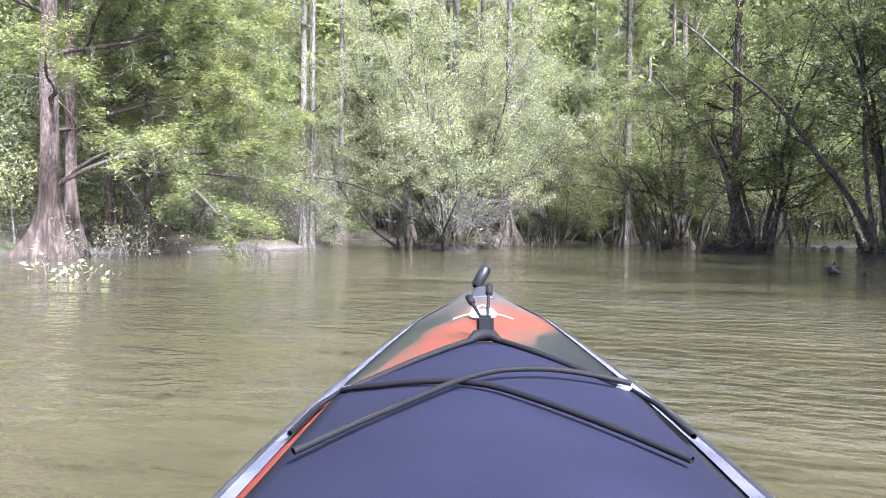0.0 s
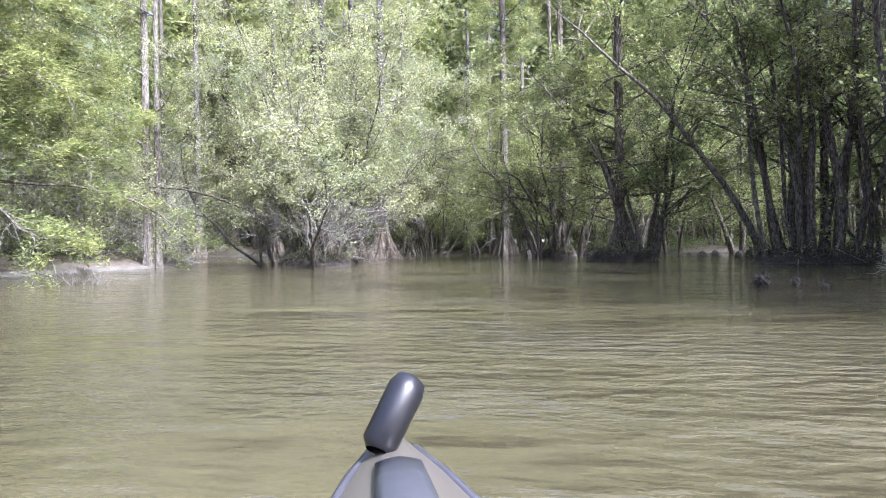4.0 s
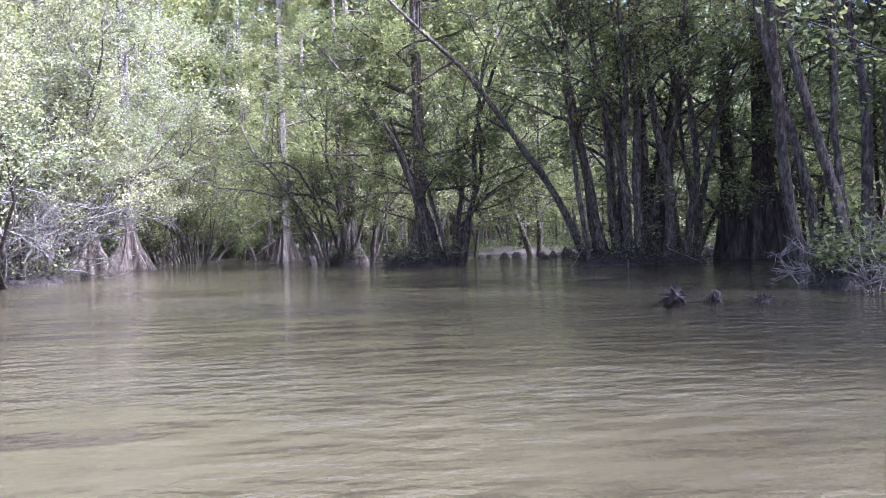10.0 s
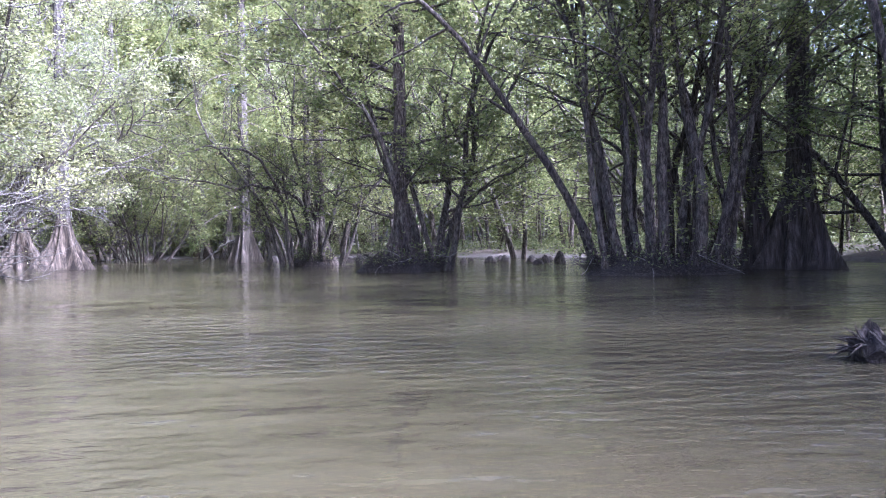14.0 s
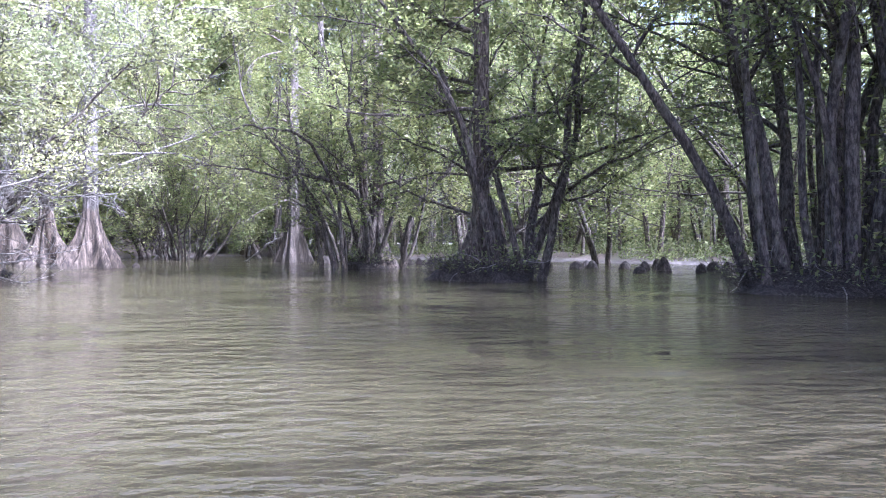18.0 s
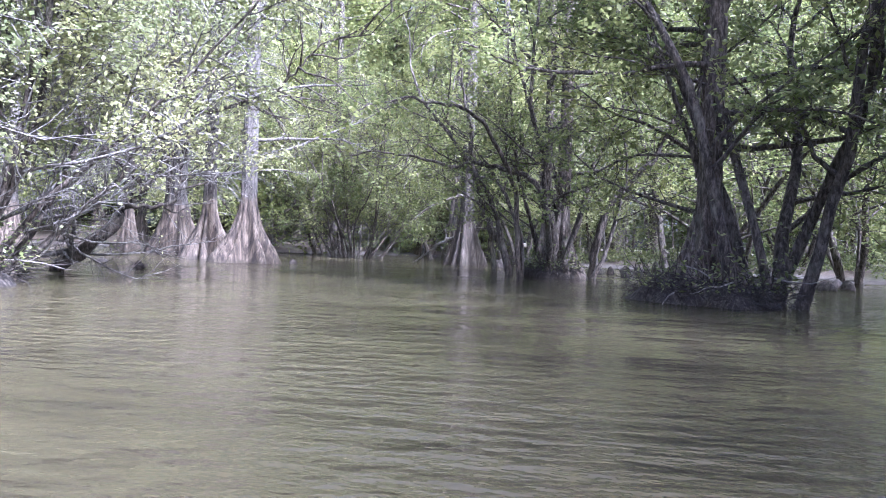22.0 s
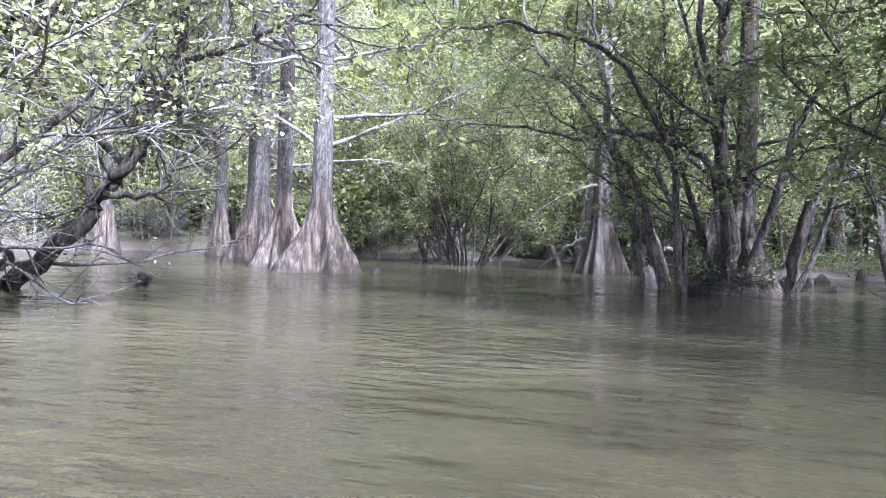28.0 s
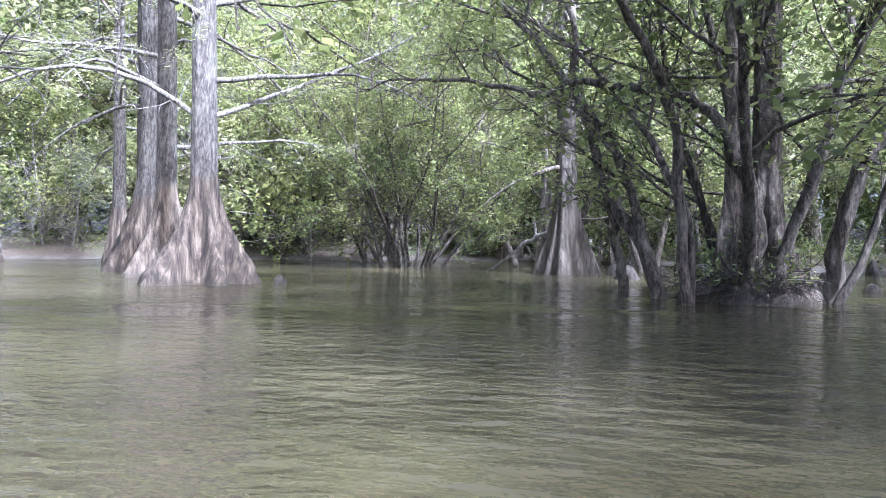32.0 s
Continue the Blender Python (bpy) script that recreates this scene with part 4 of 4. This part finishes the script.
leaning([(-9.6, 23.5, -0.3), (-8.93, 23.75, 0.43), (-8.6, 23.86, 0.94), (-8.34, 23.94, 1.31), (-8.07, 24.03, 1.82), (-7.74, 24.14, 2.39), (-7.7, 24.15, 3.14)], [0.11, 0.095, 0.08, 0.068, 0.055, 0.045, 0.03], 41, "leaning_elm", "crooked grey elm trunk leaning out of the water", 14, 1.5, M_ELM, 1, forks=[([(-8.57, 23.87, 1.0), (-8.25, 23.97, 0.99), (-7.9, 24.09, 1.06), (-7.82, 24.11, 1.5), (-7.6, 24.0, 2.2)], 0.04, 0.007), ([(-8.34, 23.94, 1.31), (-8.9, 23.7, 1.9), (-9.3, 23.5, 2.3), (-9.4, 23.4, 3.0)], 0.045, 0.008), ([(-8.07, 24.03, 1.82), (-8.1, 23.8, 2.4), (-8.6, 23.5, 2.8), (-8.7, 23.3, 3.6)], 0.04, 0.008), ([(-7.74, 24.14, 2.39), (-7.1, 24.2, 2.5), (-6.4, 24.3, 2.8), (-5.9, 24.3, 3.3)], 0.035, 0.006)])
leaning([(-3.85, 30.4, -0.3), (-3.9, 30.4, 0.5), (-4.2, 30.5, 1.4), (-4.5, 30.6, 2.4), (-4.7, 30.7, 3.8)], [0.07, 0.06, 0.05, 0.04, 0.025], 42, "leaning_elm", "thin dark stem leaning over the water", 9, 0.9, M_ELM, 3, L_ELM)
leaning([(-3.3, 29.3, -0.3), (-3.6, 29.4, 0.7), (-4.1, 29.7, 1.7), (-4.5, 29.9, 2.8), (-4.7, 30.0, 4.2)], [0.085, 0.075, 0.06, 0.045, 0.025], 43, "leaning_elm", "dark curved stem leaning from the clump", 9, 1.0, M_ELM, 5, L_CYP)
leaning([(-7.2, 36.0, -0.05), (-6.4, 35.8, 0.35), (-5.7, 35.5, 0.8)], [0.02, 0.035, 0.05], 44, "fallen_branch", "pale fallen branch propped against a cypress", 5, 0.5, M_STICK, 0, None, "branch")
leaning([(-2.5, 28.9, -0.3), (-2.5, 28.85, 1.1), (-2.9, 28.8, 1.8), (-3.9, 28.9, 2.3), (-5.1, 29.0, 2.35), (-6.2, 29.2, 2.5)], [0.085, 0.075, 0.055, 0.042, 0.03, 0.018], 46, "leaning_elm", "dark elm with one long level limb over the water", 14, 1.0, M_ELM, 6, L_CYP)
leaning([(-3.0, 28.5, -0.3), (-3.1, 28.3, 1.6), (-3.5, 27.6, 2.7), (-4.2, 26.6, 3.1), (-4.8, 25.4, 2.9), (-5.2, 24.4, 2.5)], [0.055, 0.048, 0.038, 0.028, 0.02, 0.01], 47, "leaning_elm", "slender elm stem arching out with hanging leaves", 14, 1.0, M_ELM, 9, L_CYP, size=(0.10, 0.05))
leaning([(-1.8, 29.4, -0.3), (-1.75, 29.3, 1.2), (-1.2, 29.1, 2.1), (-0.5, 28.9, 3.0), (0.2, 28.8, 4.2)], [0.10, 0.085, 0.06, 0.045, 0.025], 48, "leaning_elm", "dark elm trunk forking out from the clump", 12, 1.2, M_ELM, 6, L_CYP)
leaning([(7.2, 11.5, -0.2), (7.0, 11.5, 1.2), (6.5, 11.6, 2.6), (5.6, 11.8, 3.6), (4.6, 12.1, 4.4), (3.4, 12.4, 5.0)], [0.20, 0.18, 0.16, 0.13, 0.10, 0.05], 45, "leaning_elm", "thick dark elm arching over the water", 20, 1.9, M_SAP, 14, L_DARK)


def knee(x, y, h, r, seed):
    """A rounded, lumpy cypress knee."""
    rng = np.random.default_rng(seed)
    t = thing("cypress_knee", x, y, 0, "weathered brown cypress knee standing at the waterline", "cypress knee", "cypress knees")
    n = 14
    th = np.arange(n) * 2 * np.pi / n
    rows = []
    for u in (-0.3, 0.0, 0.15, 0.35, 0.55, 0.75, 0.9, 0.98, 1.0):
        k = max(u, 0)
        rr = r * (1.2 - 0.5 * k) * math.sqrt(max(0.0, 1 - k**3)) + 0.004
        rr = rr * (1 + 0.14 * np.sin(th * 3 + seed + u) + rng.normal(0, 0.05, n))
        rows.append(np.stack([rr * np.cos(th) + 0.1 * r * k * math.sin(seed), rr * np.sin(th), np.full(n, u * h)], 1))
    i, j = np.meshgrid(np.arange(len(rows) - 1), np.arange(n), indexing="ij")
    j2 = (j + 1) % n
    g = Geo()
    g.add(np.concatenate(rows), np.stack([i * n + j, i * n + j2, (i + 1) * n + j2, (i + 1) * n + j], -1).reshape(-1, 4))
    part("body", g.mesh("body", M_KNEE), t)


M_KNEE = bark("knee_wood", (0.010, 0.008, 0.0065), (0.028, 0.022, 0.017), (0.068, 0.056, 0.045), moss=0.2)
KNEES = [(2.4, 31.0, .3, .13), (2.8, 29.3, .36, .14), (3.25, 29.1, .26, .13), (3.7, 28.9, .42, .15), (3.6, 28.0, .34, .17), (4.5, 29.4, .36, .12), (4.55, 28.6, .40, .13), (4.4, 26.9, .44, .16), (4.95, 27.2, .42, .16), (5.6, 28.6, .3, .13), (6.3, 28.7, .4, .13), (2.0, 30.3, .25, .12), (-1.0, 32.3, .25, .12), (-3.95, 33.6, .52, .16), (-4.55, 34.9, .3, .14), (-3.75, 34.3, .5, .12), (-1.55, 33.0, .3, .2), (-4.8, 35.5, .35, .12), (3.5, 26.9, .3, .13), (3.0, 29.9, .28, .12), (-1.2, 31.2, .3, .13), (-2.7, 30.9, .3, .1), (5.2, 29.6, .3, .12), (6.9, 27.6, .35, .14), (7.4, 26.4, .4, .14), (-11.5, 27.1, .2, .1), (-0.9, 35.2, .3, .13), (0.3, 36.0, .4, .14), (-8.3, 30.6, .25, .12)]
for i, (x, y, h, r) in enumerate(KNEES):
    knee(x + 0.25 * math.sin(i * 5.1), y + 0.5 * math.cos(i * 3.7), h * (0.35 + 0.4 * ((i * 7) % 5) / 4), r * (0.65 + 0.4 * ((i * 3) % 4) / 3), 60 + i)


def snag(x, y, r, seed, label="dark rotten root snag with a few twigs in open water"):
    rng = np.random.default_rng(seed)
    t = thing("root_snag", x, y, 0, label, "snag")
    n = 12
    th = np.arange(n) * 2 * np.pi / n
    rows = [np.stack([r * f * (1 + rng.normal(0, 0.3, n)) * np.cos(th), r * f * (1 + rng.normal(0, 0.3, n)) * np.sin(th), np.full(n, z) + rng.normal(0, 0.25 * r, n)], 1) for f, z in ((0.7, -0.2), (0.8, 0.0), (1.0, r * 0.5), (0.95, r * 1.0), (0.7, r * 1.5), (0.3, r * 1.75), (0.02, r * 1.8))]
    i, j = np.meshgrid(np.arange(len(rows) - 1), np.arange(n), indexing="ij")
    j2 = (j + 1) % n
    g = Geo()
    g.add(np.concatenate(rows), np.stack([i * n + j, i * n + j2, (i + 1) * n + j2, (i + 1) * n + j], -1).reshape(-1, 4))
    part("body", g.mesh("body", M_BRUSH, False), t)
    for _ in range(int(420 * r)):
        a = rng.uniform(0, 6.28)
        g = Geo()
        q = grow(rng, (0.6 * r * math.cos(a), 0.6 * r * math.sin(a), rng.uniform(0.3, 1.3) * r), (math.cos(a), math.sin(a), rng.normal(0.1, 0.4)), rng.uniform(1.0, 2.4) * r, 5, 0.25, -0.05)
        g.tube(q, np.linspace(0.007, 0.003, len(q)), 4)
        part("twig", g.mesh("twig", M_BRUSH), t)


snag(1.12, 11.46, 0.085, 91)
snag(1.55, 11.68, 0.055, 92)
snag(1.78, 11.3, 0.05, 93)
snag(-9.0, 24.9, 0.07, 94)

def tuft(x, y, h, n, seed, leafy, mat, label, spread=0.35):
    """A low clump of upright twigs, some with leaves."""
    rng = np.random.default_rng(seed)
    t = thing("twig_clump", x, y, 0, label, "shrub")
    g, pts = Geo(), []
    for _ in range(n):
        p = np.array([rng.normal(0, spread), rng.normal(0, spread), -0.15])
        q = grow(rng, p, (rng.normal(0, 0.4), rng.normal(0, 0.4), 1), h * rng.uniform(0.6, 1.3), 6, 0.16, 0.02)
        g.tube(q, np.linspace(0.009, 0.003, len(q)), 4)
        for _, w in sprout(rng, q, 3, 0.3, h * 0.4, 0.7, 3, 0.2, 0.0):
            g.tube(w, np.linspace(0.005, 0.002, len(w)), 3)
            pts.append(w)
    part("twig_growth", g.mesh("twig_growth", mat), t, "", "stuff")
    if leafy:
        part("crown", leaves(rng, along(rng, pts, leafy, 0.05), 0.08, 0.045).mesh("crown", L_PALE, False), t, "pale green leaves", "stuff")


tuft(-9.4, 12.6, 0.45, 26, 71, 0, M_STICK, "clump of bare pale sticks rising from the water", 0.3)
tuft(-14.3, 22.0, 0.7, 30, 72, 0, M_STICK, "bare pale twigs round the foot of a trunk", 0.35)
tuft(-11.7, 10.6, 1.0, 28, 73, 3, M_GREY, "sparse grey shrub leaning over the bank", 0.5)
tuft(-7.9, 5.9, 0.45, 8, 74, 2, M_GREY, "pale leafy seedlings growing out of the water", 0.3)
tuft(-6.9, 5.8, 0.3, 6, 75, 4, M_GREY, "pale leafy seedlings growing out of the water", 0.12)
tuft(-12.6, 12.4, 0.8, 20, 76, 2, M_GREY, "sparse grey shrub leaning over the bank", 0.5)

# ---- forest ----


def forest_variant(seed, height, r, low, reach, limbs, per, leaf, size, mat, name, label, spread, fine=True):
    rng = np.random.default_rng(seed)
    t = thing(name, 0, 0, -50, label, "tree", "trees of the swamp forest")
    ax = grow(rng, (0, 0, -0.4), (rng.normal(0, 0.06), rng.normal(0, 0.06), 1), height, 12, 0.035, 0.02)
    g = Geo()
    rad = r * np.linspace(1.0, 0.15, len(ax))
    rad[0] *= 1.7
    rad[1] *= 1.1
    g.tube(ax, rad, 9)
    part("trunk", g.mesh("trunk", mat), t)
    g, pts = Geo(), []
    for s, q in sprout(rng, ax, limbs, low, reach, 1.15, 5, 0.15, 0.03, 0.3):
        g.tube(q, np.linspace(r * (0.36 - 0.25 * s), 0.010, len(q)), 4)
        for _, w in sprout(rng, q, 7, 0.15, reach * 0.4, 0.85, 2, 0.2, 0.0, 0.3):
            if fine:
                g.tube(w, np.linspace(0.009, 0.004, len(w)), 3)
            pts.append(w)
    part("branch_growth", g.mesh("branch_growth", mat), t, "", "stuff")
    part("crown", leaves(rng, along(rng, pts, per, spread), *size, 0.3, True).mesh("crown", leaf, False), t, "leafy crown", "stuff")
    return t


def overhang_variant(seed, stems, height, r, leaf, per):
    """A many-stemmed tree whose arching limbs carry flat layers of leaves."""
    rng = np.random.default_rng(seed)
    t = thing("overhanging_tree", 0, 0, -50, "dark arching tree that holds flat layers of leaves over the water", "tree", "trees of the swamp forest")
    fine, pts = Geo(), []
    for k in range(stems):
        a = 2 * np.pi * (k + rng.random()) / stems
        d = (math.cos(a) * 0.28, math.sin(a) * 0.28, 1.0)
        line = grow(rng, (math.cos(a) * 0.25, math.sin(a) * 0.25, -0.4), d, height * rng.uniform(0.8, 1.15), 13, 0.1, 0.0)
        rk = r * rng.uniform(0.7, 1.2)
        g = Geo()
        rad = rk * np.linspace(1.1, 0.18, len(line))
        rad[0] *= 1.5
        g.tube(line, rad, 8)
        part("stem", g.mesh("stem", M_ELM), t)
        for s, q in sprout(rng, line, 10, 0.24, height * 0.42, 1.15, 7, 0.14, -0.015, 0.6):
            fine.tube(q, np.linspace(rk * (0.5 - 0.33 * s), 0.007, len(q)), 4)
            for _, w in sprout(rng, q, 9, 0.2, 1.2, 0.85, 3, 0.15, -0.02, 0.8):
                fine.tube(w, np.linspace(0.008, 0.003, len(w)), 3)
                pts.append(w)
                pts += [w2 for _, w2 in sprout(rng, w, 2, 0.3, 0.6, 0.8, 2, 0.2, -0.02, 0.8)]
    part("branch_growth", fine.mesh("branch_growth", M_ELM), t, "", "stuff")
    part("crown", leaves(rng, along(rng, pts, per, 0.07), 0.086, 0.048, 0.75).mesh("crown", leaf, False), t, "flat layers of small leaves", "stuff")
    return t


KINDS = {
    "sapling": [forest_variant(100 + i, 8.5 + i, 0.05 + 0.012 * i, 0.25, 1.6, 18, 9, (L_DARK, L_ELM, L_CYP)[i], (0.14, 0.08), M_SAP, "slender_swamp_tree", "slender dark-stemmed swamp tree with a sparse green crown", 0.14, False) for i in range(3)],
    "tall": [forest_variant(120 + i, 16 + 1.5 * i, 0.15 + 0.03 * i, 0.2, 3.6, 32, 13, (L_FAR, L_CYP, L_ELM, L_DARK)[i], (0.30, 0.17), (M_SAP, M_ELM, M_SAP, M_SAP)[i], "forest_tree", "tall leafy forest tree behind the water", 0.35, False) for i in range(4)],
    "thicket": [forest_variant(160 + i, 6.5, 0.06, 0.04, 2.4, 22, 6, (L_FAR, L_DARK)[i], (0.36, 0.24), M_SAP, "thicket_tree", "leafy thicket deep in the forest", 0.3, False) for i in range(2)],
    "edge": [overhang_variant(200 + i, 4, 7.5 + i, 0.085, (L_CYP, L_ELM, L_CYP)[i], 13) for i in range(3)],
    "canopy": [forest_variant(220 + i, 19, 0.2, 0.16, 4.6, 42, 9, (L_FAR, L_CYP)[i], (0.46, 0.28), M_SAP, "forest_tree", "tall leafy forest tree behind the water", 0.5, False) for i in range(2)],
    # high-crowned sun blockers, invented for the right bank
    "shade_roof": [forest_variant(240 + i, 16, 0.17, 0.36, 3.6, 34, 15, (L_CYP, L_ELM)[i], (0.26, 0.14), M_SAP, "forest_tree", "tall dark-trunked tree added to shade the bank and water", 0.3, False) for i in range(2)],
    "brush": [forest_variant(180 + i, 4.0, 0.035, 0.05, 1.7, 24, 2, (L_PALE, L_FAR)[i], (0.10, 0.06), M_GREY, "bare_shrub", "twiggy grey shrub with a few pale leaves", 0.12) for i in range(2)],
    "low": [forest_variant(140 + i, 4.5 + i, 0.05, 0.13, 2.2, 26, 11, (L_CYP, L_PALE, L_FAR, L_DARK)[i], (0.16, 0.095), M_GREY, "bank_tree", "low-branched leafy tree on the bank", 0.2, False) for i in range(4)],
}


def plant(kind, k, x, y, turn, s):
    z = float(ground_z(np.array(x), np.array(y)))
    return copy_thing(KINDS[kind][k], pose(x, y, max(z, -0.35) - 0.05, 0, 0, turn) @ Matrix.Scale(s, 4))


def strew(kind, count, box, lo, hi, seed, gap, scale=(0.8, 1.2), pick=(0, 1, 2)):
    rng = np.random.default_rng(seed)
    done, tries = [], 0
    while len(done) < count and tries < count * 60:
        tries += 1
        x, y = rng.uniform(box[0], box[1]), rng.uniform(box[2], box[3])
        d = float(shore_distance(np.array(x), np.array(y)))
        if not lo <= d <= hi or any((x - a) ** 2 + (y - b) ** 2 < gap * gap for a, b in done):
            continue
        done.append((x, y))
        plant(kind, pick[rng.integers(len(pick))], x, y, rng.uniform(0, 360), rng.uniform(*scale))


strew("sapling", 70, (-6, 24, 4, 56), 0.5, 14, 1, 1.1, pick=(0, 1, 2))
strew("sapling", 22, (6, 16, 8, 28), 0.0, 5, 49, 0.8, pick=(0, 1))
strew("sapling", 30, (-34, -5, 36, 58), 0.3, 12, 2, 1.0)
strew("tall", 26, (-45, -5, 6, 75), 3, 16, 3, 3.2, pick=(0, 1))
strew("tall", 5, (-2, 14, 34, 60), 5, 20, 16, 5.0, pick=(1, 2))
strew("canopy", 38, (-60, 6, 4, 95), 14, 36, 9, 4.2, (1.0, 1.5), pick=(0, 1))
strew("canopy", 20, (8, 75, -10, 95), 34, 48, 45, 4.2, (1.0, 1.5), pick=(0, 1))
# dark leaf colour here stands for the shade inside the right bank
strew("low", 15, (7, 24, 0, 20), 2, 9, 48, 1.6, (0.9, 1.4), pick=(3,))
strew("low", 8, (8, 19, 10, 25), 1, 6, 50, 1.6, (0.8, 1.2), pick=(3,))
# added trees, largely out of view, that throw shade over the water
for i, (x, y) in enumerate([(11.6, 15.4), (11.8, 19.6)]):
    plant("shade_roof", i, x, y, 40 + i * 90, 1.2)
strew("shade_roof", 14, (9, 18, 1, 21), 1.5, 8, 46, 2.8, (0.9, 1.15), pick=(0, 1))
strew("edge", 6, (7, 16, 9, 20), 0.2, 5, 47, 2.0, (0.8, 1.2), pick=(1, 1, 0))
for i, (x, y, size) in enumerate([(4.6, 33.6, 1.0), (2.2, 35.8, 1.0), (7.6, 27.4, 1.1), (0.4, 32.4, 1.1), (-3.6, 37.6, 1.0), (-6.6, 39.5, 1.1), (9.2, 20.2, 1.1), (8.8, 16.4, 1.1), (7.8, 13.0, 1.0), (10.2, 11.4, 1.1), (8.4, 24.2, 1.0), (-12.2, 41.8, 1.0), (-15.4, 42.4, 1.1)]):
    plant("edge", i % 3, x, y, i * 71, size)
strew("edge", 6, (2, 22, 26, 42), 0.5, 8, 41, 3.0, (0.8, 1.2), pick=(0, 2, 1))
strew("edge", 10, (-30, 2, 36, 58), -0.4, 6, 42, 2.4, (0.8, 1.2), pick=(0, 2, 1))
# unseen trees behind the camera, added to close off sky light and reflections
strew("tall", 14, (-50, 45, -70, 6), 2, 30, 4, 4.0)
strew("low", 13, (-26, -13, 0, 25), 0.3, 8, 5, 1.6)
strew("low", 12, (-28, -15, 4, 27), 4, 12, 51, 1.8, (1.1, 1.6), pick=(3,))
strew("low", 34, (-34, 0, 36, 58), -1.0, 9, 6, 1.6, (0.9, 1.5), pick=(0, 1, 1))
strew("low", 36, (4, 36, 4, 56), 8, 24, 7, 2.0, (1.0, 1.7), pick=(0, 2, 2))
strew("low", 26, (-60, 45, 4, 90), 14, 26, 10, 2.6, (1.3, 1.9), pick=(0, 2, 3))
strew("brush", 46, (-36, -8, 22, 52), 0.0, 8, 17, 1.3, pick=(0, 1))
strew("brush", 14, (-20, -13, 6, 30), 0.2, 4, 18, 1.2, pick=(0, 1))
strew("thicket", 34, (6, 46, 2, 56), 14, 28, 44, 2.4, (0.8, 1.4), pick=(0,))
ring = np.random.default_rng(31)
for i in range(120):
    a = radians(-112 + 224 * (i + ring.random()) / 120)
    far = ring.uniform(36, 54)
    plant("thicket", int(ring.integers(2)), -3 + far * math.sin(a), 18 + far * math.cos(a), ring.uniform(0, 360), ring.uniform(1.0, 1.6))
strew("tall", 16, (-26, 12, 42, 78), 1, 24, 14, 2.6, (1.1, 1.7), pick=(0, 1, 2))
# more unseen low trees behind the camera, added for the same closing
strew("low", 8, (-24, 20, -60, 2), 0.5, 8, 8, 3.0)

for i, (x, y) in enumerate([(-6.3, 51), (-9.5, 56), (-2.5, 49), (1.5, 52), (-13, 53), (-24, 44), (-28, 48), (-20, 48)]):
    plant("canopy", i % 2, x, y, i * 77, 1.35)


def undergrowth(box, lo, hi, count, seed):
    rng = np.random.default_rng(seed)
    x, y = rng.uniform(box[0], box[1], count * 4), rng.uniform(box[2], box[3], count * 4)
    d = shore_distance(x, y)
    keep = (d > lo) & (d < hi) & (np.sin(x * 1.1) * np.sin(y * 0.9 + x * 0.4) > -0.35)
    x, y = x[keep][:count], y[keep][:count]
    n = 9
    c = np.stack([x, y, ground_z(x, y)], 1)
    c = np.repeat(c, n, 0) + rng.normal(0, 1, (len(x) * n, 3)) * (0.16, 0.16, 0) + np.stack([0 * np.arange(len(x) * n), 0 * np.arange(len(x) * n), rng.gamma(2.0, 0.11, len(x) * n)], 1)
    ob = new("undergrowth", leaves(rng, c, 0.14, 0.07, 0.5, True).mesh("undergrowth", L_ELM, False))
    tagged(ob, "low green seedlings and ferns on the forest floor", "undergrowth", kind="stuff")


undergrowth((-6, 20, 4, 46), 0.1, 9, 2600, 21)
undergrowth((-34, -5, 34, 56), 0.8, 9, 700, 22)
undergrowth((-24, -12, 2, 34), 0.2, 7, 500, 23)
for kind in KINDS.values():
    for ob in kind:
        for o in (*ob.children, ob):
            bpy.data.objects.remove(o)
